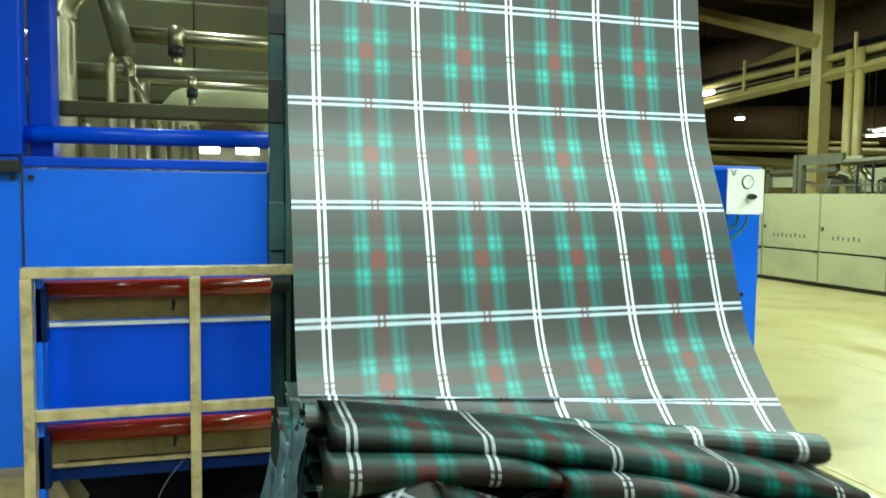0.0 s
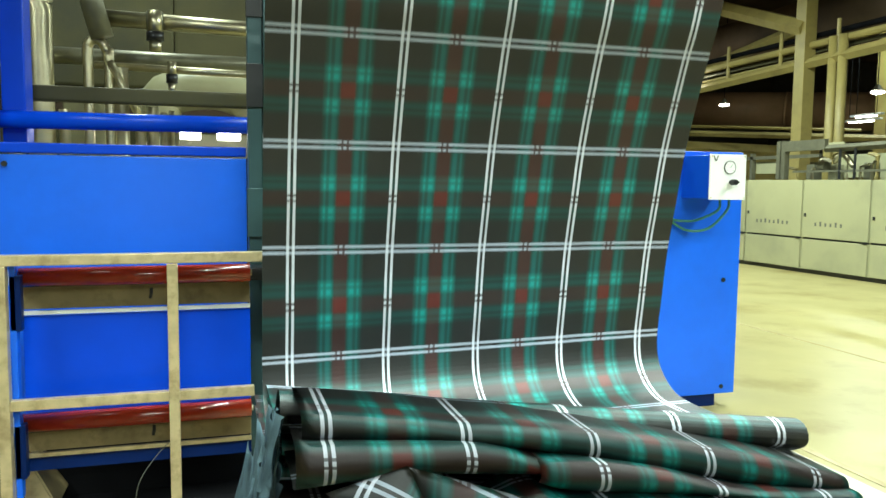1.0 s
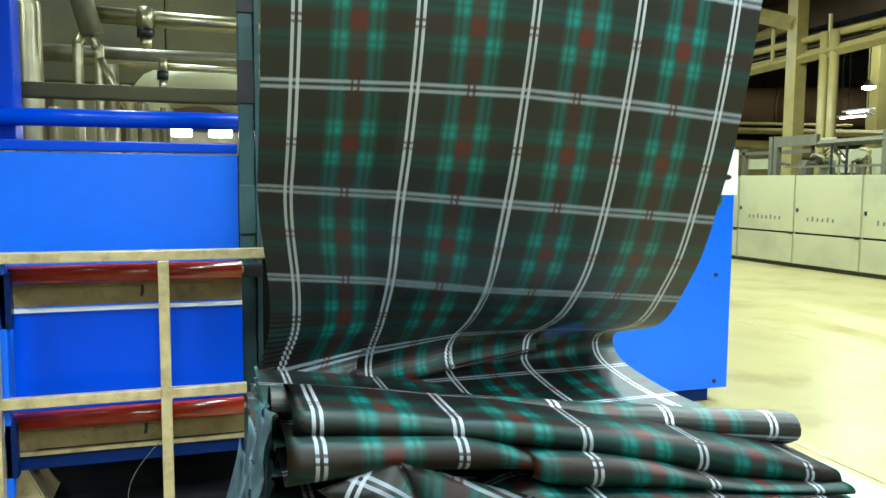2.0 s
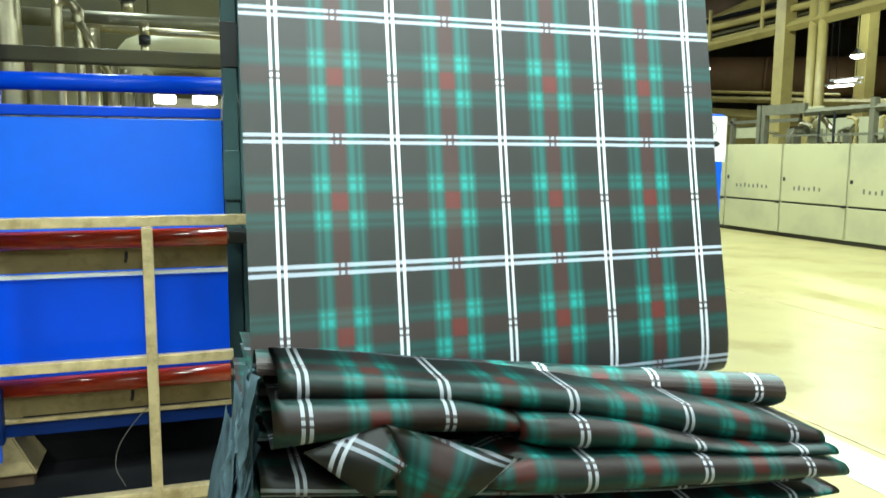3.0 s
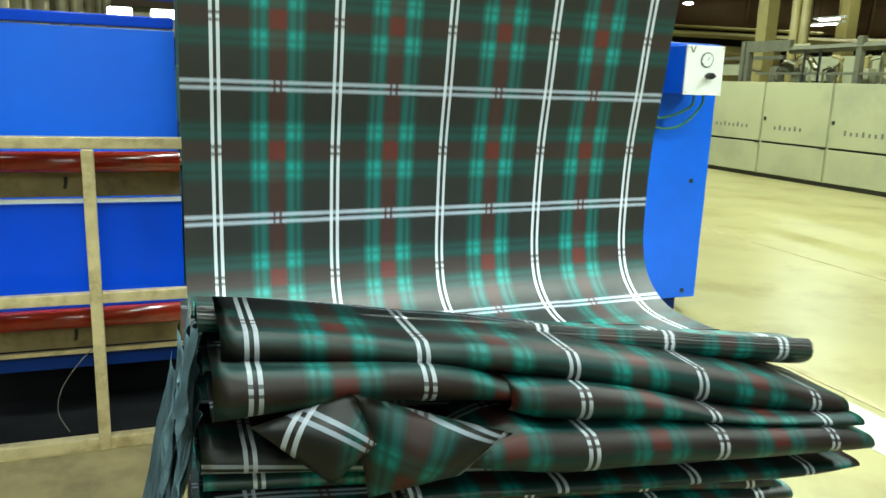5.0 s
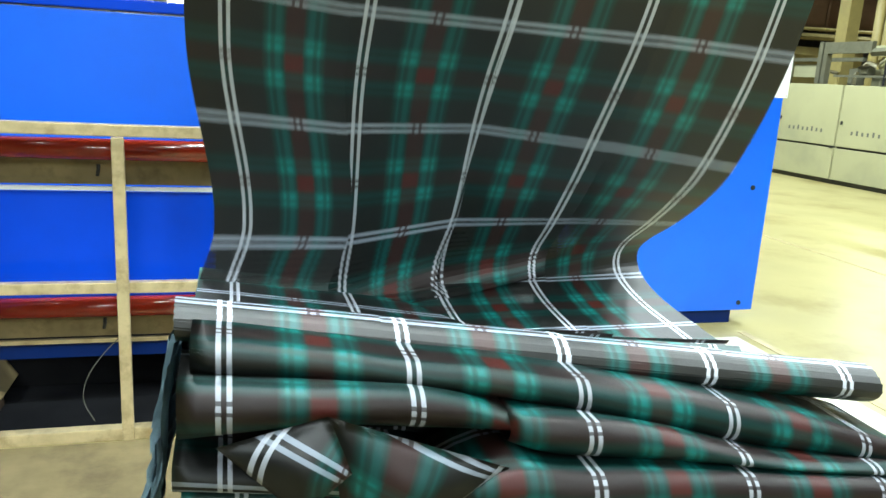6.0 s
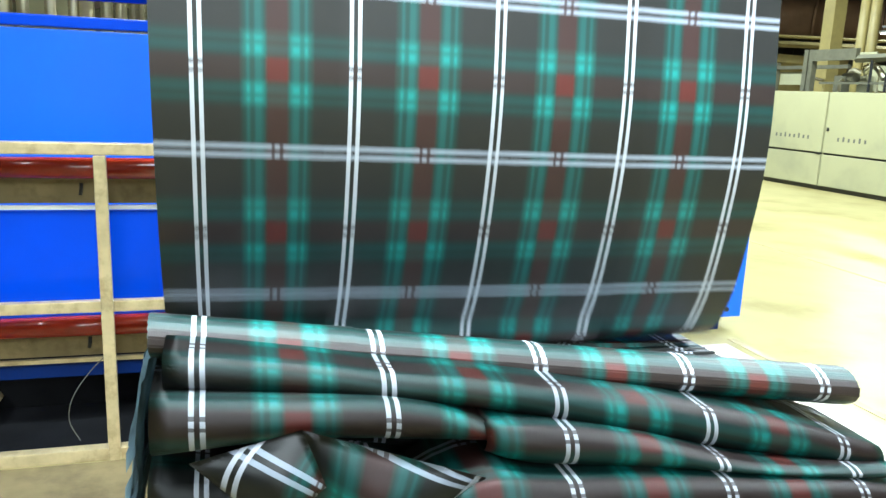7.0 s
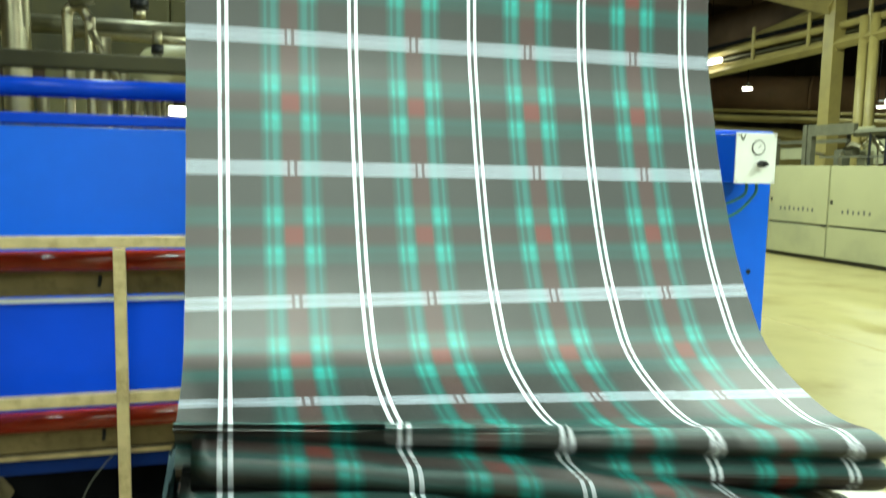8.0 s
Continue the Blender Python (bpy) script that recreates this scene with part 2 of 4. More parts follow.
H05 = [(-0.33, 3.2), (-0.29, 2.2), (-0.27, 1.9), (-0.28, 1.7), (-0.32, 1.5), (-0.38, 1.3), (-0.46, 1.12), (-0.56, 1.02), (-0.7, 0.985)]
H1 = [(-0.72, 3.2), (-0.5, 2.4), (-0.42, 2.2), (-0.31, 1.9), (-0.26, 1.7), (-0.21, 1.5), (-0.18, 1.3), (-0.16, 1.16), (-0.18, 1.05), (-0.27, 0.97), (-0.4, 0.945), (-0.7, 0.96)]
H15 = [(-0.98, 3.2), (-0.73, 2.33), (-0.55, 1.99), (-0.33, 1.7), (-0.21, 1.5), (-0.13, 1.35), (-0.07, 1.16), (-0.055, 1.04), (-0.11, 0.97), (-0.28, 0.94), (-0.5, 0.937), (-0.78, 0.96)]
H16 = [(-0.98, 3.2), (-0.75, 2.33), (-0.58, 1.92), (-0.4, 1.7), (-0.24, 1.52), (-0.13, 1.37), (-0.03, 1.2), (0.03, 1.08), (0.0, 1.0), (-0.15, 0.965), (-0.33, 0.94), (-0.5, 0.937), (-0.78, 0.96)]
H18 = [(-0.93, 3.2), (-0.76, 2.33), (-0.63, 1.92), (-0.55, 1.7), (-0.41, 1.46), (-0.28, 1.34), (-0.13, 1.24), (0.03, 1.15), (0.085, 1.09), (0.05, 1.02), (-0.11, 0.97), (-0.36, 0.945), (-0.5, 0.937), (-0.78, 0.96)]
H20 = [(-0.87, 3.2), (-0.74, 2.33), (-0.65, 1.93), (-0.57, 1.7), (-0.48, 1.49), (-0.38, 1.35), (-0.3, 1.25), (-0.2, 1.18), (-0.02, 1.13), (0.1, 1.1), (0.13, 1.05), (0.07, 0.99), (-0.11, 0.96), (-0.36, 0.945), (-0.78, 0.96)]
H23 = [(-0.8, 3.2), (-0.71, 2.4), (-0.66, 1.94), (-0.6, 1.7), (-0.54, 1.5), (-0.46, 1.34), (-0.35, 1.19), (-0.25, 1.11), (-0.1, 1.07), (0.05, 1.06), (0.1, 1.03), (0.04, 0.985), (-0.12, 0.96), (-0.36, 0.945), (-0.78, 0.96)]
H26 = [(-0.68, 3.2), (-0.66, 2.4), (-0.64, 1.94), (-0.63, 1.7), (-0.59, 1.5), (-0.53, 1.33), (-0.44, 1.18), (-0.33, 1.07), (-0.2, 1.01), (0.0, 1.0), (0.09, 0.99), (0.07, 0.96), (-0.1, 0.95), (-0.4, 0.945), (-0.78, 0.96)]
H28 = [(-0.55, 3.2), (-0.6, 2.4), (-0.62, 1.94), (-0.64, 1.7), (-0.64, 1.54), (-0.62, 1.38), (-0.57, 1.15), (-0.5, 1.02), (-0.4, 0.975), (-0.2, 0.97), (0.06, 0.978), (0.09, 0.955), (0.0, 0.945), (-0.4, 0.94), (-0.78, 0.955)]
H30 = [(-0.35, 3.2), (-0.46, 2.5), (-0.52, 2.15), (-0.56, 1.93), (-0.60, 1.7), (-0.66, 1.4), (-0.7, 1.21), (-0.72, 1.06), (-0.68, 0.99), (-0.5, 0.965), (-0.2, 0.962), (0.06, 0.97), (0.09, 0.95), (0.0, 0.938), (-0.4, 0.935), (-0.78, 0.95)]
H33 = [(-0.3, 3.2), (-0.37, 2.5), (-0.41, 2.2), (-0.45, 1.9), (-0.52, 1.7), (-0.59, 1.5), (-0.66, 1.3), (-0.73, 1.13), (-0.74, 1.03), (-0.64, 0.99), (-0.3, 0.965), (0.05, 0.97), (0.09, 0.95), (0.0, 0.938), (-0.4, 0.935), (-0.78, 0.95)]
H35 = [(-0.2, 3.2), (-0.33, 2.4), (-0.4, 2.15), (-0.47, 1.9), (-0.56, 1.69), (-0.67, 1.53), (-0.76, 1.37), (-0.85, 1.23), (-0.925, 1.11), (-0.94, 1.04), (-0.87, 0.99), (-0.5, 0.97), (0.0, 0.967), (0.08, 0.955), (0.0, 0.94), (-0.4, 0.935), (-0.78, 0.95)]
H40 = [(-0.16, 3.2), (-0.2, 2.5), (-0.24, 2.2), (-0.33, 1.9), (-0.45, 1.7), (-0.6, 1.5), (-0.81, 1.3), (-0.96, 1.17), (-1.02, 1.11), (-1.04, 1.05), (-1.0, 1.0), (-0.85, 0.985), (-0.4, 0.965), (0.03, 0.962), (0.08, 0.95), (0.0, 0.935), (-0.7, 0.95), (-0.92, 0.99), (-0.965, 0.975), (-0.94, 0.945)]
H45 = [(-0.2, 3.2), (-0.22, 2.2), (-0.225, 1.9), (-0.26, 1.7), (-0.32, 1.5), (-0.43, 1.3), (-0.53, 1.14), (-0.62, 1.06), (-0.74, 1.025)]
H47 = [(-0.3, 3.2), (-0.24, 2.2), (-0.24, 1.9), (-0.24, 1.7), (-0.24, 1.5), (-0.27, 1.3), (-0.35, 1.12), (-0.45, 1.02), (-0.6, 0.985), (-0.75, 0.99)]
H80 = [(-0.22, 3.2), (-0.25, 2.2), (-0.31, 1.9), (-0.37, 1.7), (-0.45, 1.5), (-0.53, 1.36), (-0.62, 1.24), (-0.77, 1.16), (-0.9, 1.125), (-1.0, 1.13), (-1.06, 1.1), (-1.0, 1.055), (-0.85, 1.01), (-0.4, 0.98), (0.05, 0.975), (0.08, 0.96), (0.0, 0.945), (-0.4, 0.935), (-0.78, 0.94)]
SINK = [(-0.8, 0.94), (0, 0.9), (-0.8, 0.885), (0, 0.87)]
# seconds, length fed past the 1.7 m level, profile
LAY = [
    (0.0, -0.040, H0 + OLD), (0.5, 0.291, H05 + OLD), (1.0, 0.540, H1 + OLD), (1.5, 0.748, H15 + OLD), (1.6, 0.821, H16 + OLD), (1.8, 1.028, H18 + OLD),
    (2.0, 1.174, H20 + OLD), (2.3, 1.362, H23 + OLD), (2.6, 1.539, H26 + OLD), (2.8, 1.642, H28 + OLD), (3.0, 1.749, H30 + OLD), (3.5, 2.001, H35 + OLD),
    (4.0, 2.287, H40 + SINK), (4.5, 2.628, H45 + NEWF), (4.7, 2.769, H47 + NEWF), (5.2, 3.040, H1 + NEWF), (5.7, 3.248, H15 + NEWF), (5.8, 3.321, H16 + NEWF),
    (6.0, 3.528, H18 + NEWF), (6.2, 3.674, H20 + NEWF), (6.5, 3.862, H23 + NEWF), (6.8, 4.039, H26 + NEWF), (7.0, 4.142, H28 + NEWF), (7.2, 4.251, H30 + NEWF),
    (7.5, 4.386, H33 + NEWF), (8.0, 4.690, H80 + NEWF),
]


def cloth_curve(points):
    """Dense profile as arc length (0 at the 1.7 m level, downwards positive), depth and height."""
    q = np.array([(v.x, v.y) for v in spline([(y, z, 0) for y, z in points], 10)])
    for _ in range(6):
        q[1:-1] = 0.5 * q[1:-1] + 0.25 * (q[:-2] + q[2:])
    a = np.r_[0, np.cumsum(np.hypot(*np.diff(q, axis=0).T))]
    first = int(np.argmax(q[:, 1] < 1.7))
    return a - a[first], q[:, 0], q[:, 1]


GRID = np.arange(-1.5, 4.2, 0.01)
CURVES = []
for t_, c_, pts_ in LAY:
    a_, y_, z_ = cloth_curve(pts_)
    CURVES.append((np.interp(GRID, a_, y_), np.interp(GRID, a_, z_)))
LAY_T = np.array([r[0] for r in LAY])
LAY_C = np.array([r[1] for r in LAY])


def hermite(t):
    """Interval, weights of a smooth blend through the profiles."""
    i = int(np.clip(np.searchsorted(LAY_T, t, side="right") - 1, 0, len(LAY_T) - 2))
    u = (t - LAY_T[i]) / (LAY_T[i + 1] - LAY_T[i])
    return i, u


def cloth_at(t):
    i, u = hermite(t)
    j0, j3 = max(i - 1, 0), min(i + 2, len(LAY_T) - 1)
    h = LAY_T[i + 1] - LAY_T[i]

    def blend(p0, p1, p2, p3):
        m1 = (p2 - p0) / max(LAY_T[i + 1] - LAY_T[j0], 1e-6) * h
        m2 = (p3 - p1) / max(LAY_T[j3] - LAY_T[i], 1e-6) * h
        return (2 * u ** 3 - 3 * u ** 2 + 1) * p1 + (u ** 3 - 2 * u ** 2 + u) * m1 + (-2 * u ** 3 + 3 * u ** 2) * p2 + (u ** 3 - u ** 2) * m2

    y = blend(CURVES[j0][0], CURVES[i][0], CURVES[i + 1][0], CURVES[j3][0])
    z = blend(CURVES[j0][1], CURVES[i][1], CURVES[i + 1][1], CURVES[j3][1])
    c = blend(LAY_C[j0], LAY_C[i], LAY_C[i + 1], LAY_C[j3])
    return c, y, z


PER = 22
STEP = WEFT / PER
COLS = 4
EDGES = [CLOTH_X0 + (CLOTH_X1 - CLOTH_X0) * i / COLS for i in range(COLS + 1)]
CLOTH = thing("hanging_cloth", "charcoal tartan cloth with white, green and red checks, falling in folds", "cloth")


def cloth_strips():
    """Narrow weft-wise strips of the sheet, one mesh for each place in the check."""
    nx = 5
    half = STEP * 0.64
    # strips are numbered upwards from the oldest cloth
    first = int(math.floor((LAY_C[0] - 2.0) / STEP))
    last = int(math.ceil((LAY_C[-1] + 1.1) / STEP))
    out = []
    for col in range(COLS):
        xa, xb = EDGES[col], EDGES[col + 1]
        meshes = []
        for k in range(PER):
            bm = bmesh.new()
            lay = bm.loops.layers.uv.new("UVMap")
            grid = []
            for v in (-half, half):
                row = []
                for i in range(nx + 1):
                    x = xa + (xb - xa) * i / nx + (0.009 if i == nx and col < COLS - 1 else 0)
                    row.append((bm.verts.new((x - (xa + xb) / 2, (0.00015 if v < 0 else -0.00015) + 0.0024 * (0.5 - i / nx), v)), x - 0.177, -(k * STEP - v)))
                grid.append(row)
            for i in range(nx):
                quad = [grid[0][i], grid[0][i + 1], grid[1][i + 1], grid[1][i]]
                f = bm.faces.new([q[0] for q in quad])
                for loop, q in zip(f.loops, quad):
                    loop[lay].uv = (q[1] + 20 * WARP, q[2] + 20 * WEFT)
            me = bpy.data.meshes.new("cloth_strip")
            bm.to_mesh(me)
            bm.free()
            me.materials.append(TARTAN)
            meshes.append(me)
        for j in range(first, last):
            ob = new("cloth_strip", meshes[(-j) % PER])
            ob.parent = CLOTH
            out.append((ob, j * STEP, col))
    return out


STRIPS = cloth_strips()


def ease(v):
    v = min(max(v, 0.0), 1.0)
    return v * v * (3 - 2 * v)


def sheet_line(y, z, yl, zl, arc, f, flat, pull, high, soft, hang, slack):
    """One lengthwise line of the sheet, f of the way to the trailing edge: it trails in the swing, sags, and rides up onto the higher end of the rolled folds."""
    e = lambda v: np.clip(v, 0, 1) ** 2 * (3 - 2 * np.clip(v, 0, 1))
    back = arc - high * f * e((0.95 - arc) / 0.4) * e((arc + 1.4) / 0.6)
    yl, zl = np.interp(back, arc, yl), np.interp(back, arc, zl)
    free = e((np.maximum(z, zl) - 1.0) / 0.10) * e((1.15 - arc) / 0.1)
    land = arc[np.argmax((z < 1.09) & (arc > 0))]
    run = 0.14 + 0.14 * soft
    w = e((arc - land + run) / run) * e((-0.50 - y) / 0.42)
    w = w * (1 - hang * e((land + 0.5 - arc) / 0.2))
    gather = (0.11 * flat + 0.075 * slack) * e((arc - land + 0.75) / 0.72) * e((land + 0.12 - arc) / 0.12) * (1 - w)
    sag = e((1.55 - z) / 0.3) * e((z - 0.9) / 0.15) * (1 - w)
    yy, zz = y + (yl - y) * free + 0.13 * w * f, z + (zl - z) * free + ((0.165 - 0.05 * flat) * w + gather - 0.03 * sag * (1 - flat)) * f
    return yy, zz, pull * f ** 3 * e((1.75 - zz) / 0.5) * e((zz - 0.98) / 0.25) * e((land + 0.2 - arc) / 0.2)


def lag(t):
    """Seconds by which the trailing edge of the sheet follows while the bulge swings forward."""
    return max(0.42 * ease((t - a) / 0.6) * ease((d - t) / 0.45) for a, d in ((1.3, 2.98), (5.45, 7.18)))


def strip_rows(m, col, table):
    """Poses of the strip in one column whose place along the cloth is m."""
    rows = []
    mid = (EDGES[col] + EDGES[col + 1]) / 2
    for t, c, lines in table:
        a = c - m
        at = lambda s, f: float(np.interp(s, GRID, f))
        (ya, za, xa), (yb, zb, xb) = lines[col], lines[col + 1]
        across = Vector((EDGES[col + 1] - EDGES[col], at(a, yb) - at(a, ya), at(a, zb) - at(a, za))).normalized()
        up = Vector((0, at(a - 0.010, ya) + at(a - 0.010, yb) - at(a + 0.010, ya) - at(a + 0.010, yb), at(a - 0.010, za) + at(a - 0.010, zb) - at(a + 0.010, za) - at(a + 0.010, zb)))
        up = (up - across * up.dot(across))
        if up.length < 1e-6:
            up = across.cross(Vector((0, 1, 0)))
        up.normalize()
        back = up.cross(across)
        mt = Matrix((across, back, up)).transposed().to_4x4()
        mt.translation = (mid + (at(a, xa) + at(a, xb)) / 2, (at(a, ya) + at(a, yb)) / 2, (at(a, za) + at(a, zb)) / 2)
        rows.append((t, a, mt))
    keep = []
    for i, (t, a, mt) in enumerate(rows):
        near = any(-1.2 < rows[k][1] < 3.0 for k in range(max(0, i - 1), min(len(rows), i + 2)))
        if near or i in (0, len(rows) - 1):
            keep.append((t, mt))
    return keep


# ---- blue machine beside the cloth ----
def blue_machine():
    m = thing("folding_machine", "large blue painted steel machine body with bolted panels", "machine", -1.2, 1.7, 0)

    def p(name, bm, mat, label="", parent=None, smooth=False):
        for v in bm.verts:
            v.co -= Vector((-1.2, 1.7, 0))
        return part(name, bm, mat, parent or m, label, smooth)

    p("panel", block(-1.125, 1.6, 0.365, 0.115, 1.64, 1.885, 0.006), BLUE)
    p("panel", block(-3.2, 1.6, 0.22, -1.14, 1.64, 1.885, 0.006), BLUE)
    # rails, uprights and cross tube take the darker blue as their shading
    p("top_rail", block(-1.125, 1.585, 1.892, 0.115, 1.70, 1.945, 0.008), SHADED_BLUE)
    p("top_rail", block(-3.2, 1.585, 1.892, -1.14, 1.70, 1.945, 0.008), SHADED_BLUE)
    p("upright", block(-1.60, 1.57, 1.95, -1.12, 1.70, 4.2, 0.008), SHADED_BLUE)
    p("upright", block(-1.115, 1.72, 1.95, -1.0, 1.90, 4.2, 0.008), SHADED_BLUE)
    p("bracket", block(-1.42, 1.545, 1.86, -1.125, 1.583, 1.925, 0.006), BLACK, "black steel bracket")
    for x in (-1.17, -1.085):
        p("bolt", tube([(x, 1.602, 1.835), (x, 1.588, 1.835)], 0.014, 12), BLACK)
    p("cross_tube", tube([(-1.12, 1.66, 2.065), (0.2, 1.66, 2.07)], 0.046, 20), SHADED_BLUE, smooth=True)
    p("cross_beam", block(-1.3, 2.17, 2.215, 0.3, 2.27, 2.305, 0.012), OLIVE, "dull olive steel beam")
    # back, base, underside and side coloured near black in place of deep shade
    p("back_panel", block(-3.2, 2.9, 0.0, 2.9, 2.95, 1.25, 0), DARK, "machine inside, near black for shade")
    p("kick_plate", block(-3.2, 1.66, 0.0, 0.2, 1.70, 0.199, 0), DARK, "recessed base, near black for shade")
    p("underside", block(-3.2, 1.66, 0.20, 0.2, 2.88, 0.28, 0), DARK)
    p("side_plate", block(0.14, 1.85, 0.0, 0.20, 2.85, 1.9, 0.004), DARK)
    # lip under the roller bays, its blue darkened for the shade there
    p("panel_lip", block(-1.125, 1.58, 0.34, 0.115, 1.598, 0.40, 0.003), DEEP_SHADE_BLUE)


blue_machine()


def column():
    c = thing("steel_column", "dark teal painted steel upright with bolted joints beside the cloth", "column", 0.17, 1.45, 0)

    def p(name, bm, mat, label=""):
        for v in bm.verts:
            v.co -= Vector((0.17, 1.45, 0))
        return part(name, bm, mat, c, label)

    p("post", block(0.118, 1.42, 0.0, 0.196, 1.52, 4.0, 0.006), TEAL)
    p("flange", block(0.20, 1.38, 0.0, 0.225, 1.54, 4.0, 0.003), TEAL)
    for z0, z1 in ((2.15, 2.38), (2.62, 3.1)):
        p("black_cover", block(0.112, 1.41, z0, 0.2, 1.419, z1, 0.003), BLACK, "black cover plate")
    p("splice_plate", block(0.112, 1.405, 1.46, 0.198, 1.419, 1.72, 0.003), TEAL)
    p("bearing_block", block(0.10, 1.20, 1.25, 0.215, 1.375, 1.315, 0.008), BLACK, "black bearing block")
    p("base_plate", block(0.06, 1.36, 0, 0.28, 1.58, 0.02, 0.003), TEAL)


column()


def roller_frame():
    f = thing("roller_frame", "worn aluminium tube frame holding two red rollers", "frame", -0.4, 1.06, 0)

    def p(name, bm, mat, label="", parent=None, smooth=False):
        for v in bm.verts:
            v.co -= Vector((-0.4, 1.06, 0))
        return part(name, bm, mat, parent or f, label, smooth)

    p("top_bar", block(-1.02, 1.04, 1.362, 0.22, 1.10, 1.412, 0.005), ALU)
    p("middle_bar", block(-0.985, 1.055, 0.685, 0.12, 1.10, 0.735, 0.005), ALU)
    p("bottom_bar", block(-1.02, 1.04, 0.0, 0.2, 1.10, 0.058, 0.005), ALU)
    p("post", block(-1.022, 1.035, 0.0, -0.972, 1.095, 1.361, 0.005), ALU)
    p("post", block(-0.283, 1.03, 0.0, -0.233, 1.054, 1.361, 0.005), ALU)
    # added near-black sheet where the floor lies in shade
    p("shade_sheet", block(-1.9, 1.102, 0.0, 0.2, 1.655, 0.03, 0.004), DARK, "near-black sheet standing in for shade on the floor")
    for z in (1.292, 0.585):
        r = p("roller", tube([(-0.955, 1.2, z), (0.11, 1.2, z)], 0.047, 24), RED, "glossy red rubber roller", smooth=False)
        for poly in r.data.polygons:
            poly.use_smooth = len(poly.vertices) == 4
        p("axle", tube([(-1.0, 1.2, z), (0.12, 1.2, z)], 0.016, 12), STEEL, "steel axle", r)
        p("bearing", block(-0.998, 1.165, z - 0.035, -0.962, 1.235, z + 0.035, 0.006), WHITE, "pale bearing block", r)
        p("plank", block(-0.955, 1.275, z - 0.165, 0.112, 1.31, z - 0.035, 0.004), WOOD, "pale board behind the roller")
        # upper edge white as if lit, lower edge duller as if in shade
        p("tray_edge", block(-0.955, 1.25, z - 0.190, 0.112, 1.273, z - 0.170, 0.003), WHITE if z > 1 else ALU, "tray edge whitened for the light on it" if z > 1 else "tray edge kept dull for the shade on it")
        p("hook", tube([(-0.37, 1.27, z - 0.075), (-0.37, 1.262, z - 0.10), (-0.375, 1.265, z - 0.125)], 0.008, 8), BLACK, "small dark hook")
        p("roller_bracket", block(-0.972, 1.10, z - 0.24, -0.925, 1.16, z + 0.02, 0.004), DEEP_SHADE_BLUE)
    # sheet set forward behind the rollers, shade held in its darker blue
    p("bay_panel", block(-0.955, 1.262, 0.62, 0.112, 1.272, 1.096, 0.002), SHADED_BLUE, "blue sheet behind the rollers, deepened for shade")
    # narrow strip whose dark colour stands for shade below the board
    p("bay_panel", block(-0.955, 1.262, 0.325, 0.112, 1.272, 0.388, 0.002), DEEP_SHADE_BLUE, "blue strip under the board, darkened for shade")
    p("side_arm", block(-0.972, 1.10, 0.25, -0.945, 1.16, 1.36, 0.004), BLUE, "blue steel side arm")


roller_frame()

wire = tube(spline([(-0.25, 1.13, 0.50), (-0.35, 1.12, 0.40), (-0.43, 1.12, 0.28), (-0.45, 1.12, 0.17), (-0.41, 1.12, 0.07)], 6), 0.0022, 6)
tagged(part("wire", wire, GREY, smooth=True), "thin grey wire hanging from the roller frame", "wire")

crate = thing("wooden_crate", "pale wooden crate with a slanted side on the floor", "crate", -1.0, 1.55, 0)
bmc = bmesh.new()
vs = [bmc.verts.new(c) for c in ((-0.32, -0.2, 0.09), (0.16, -0.2, 0.09), (0.16, 0.3, 0.09), (-0.32, 0.3, 0.09), (-0.32, -0.12, 0.30), (0.03, -0.12, 0.30), (0.03, 0.3, 0.30), (-0.32, 0.3, 0.30))]
for q in ((0, 1, 5, 4), (1, 2, 6, 5), (2, 3, 7, 6), (3, 0, 4, 7), (4, 5, 6, 7), (3, 2, 1, 0)):
    bmc.faces.new([vs[i] for i in q])
bmesh.ops.bevel(bmc, geom=list(bmc.edges), offset=0.008, segments=2, affect="EDGES")
part("crate_body", bmc, WOOD, crate)
part("runner", block(-0.3, -0.18, 0.0, 0.14, -0.1, 0.088, 0.003), PALLET, crate)
part("runner", block(-0.3, 0.2, 0.0, 0.14, 0.28, 0.088, 0.003), PALLET, crate)


# ---- blue end cabinet with the pressure gauge box ----
def end_cabinet():
    c = thing("end_cabinet", "tall blue painted steel end panel standing on the floor", "cabinet", 3.4, 2.5, 0)

    def p(name, bm, mat, label="", parent=None, smooth=False):
        for v in bm.verts:
            v.co -= Vector((3.4, 2.5, 0))
        return part(name, bm, mat, parent or c, label, smooth)

    p("front_panel", block(2.55, 2.3, 0.10, 3.945, 2.36, 2.025, 0.008), BLUE)
    p("top_lip", block(2.55, 2.285, 1.93, 3.3, 2.299, 1.945, 0.003), DEEP_SHADE_BLUE)
    p("body", block(2.6, 2.365, 0.08, 3.90, 2.9, 2.0, 0.006), BLUE)
    p("plinth", block(2.6, 2.32, 0.0, 3.78, 2.85, 0.098, 0.004), DEEP_SHADE_BLUE)
    for x, z in ((3.80, 1.02), (3.82, 0.16), (2.75, 1.02)):
        p("plug", tube([(x, 2.302, z), (x, 2.292, z)], 0.017, 14), BLACK, "black plastic plug")


end_cabinet()


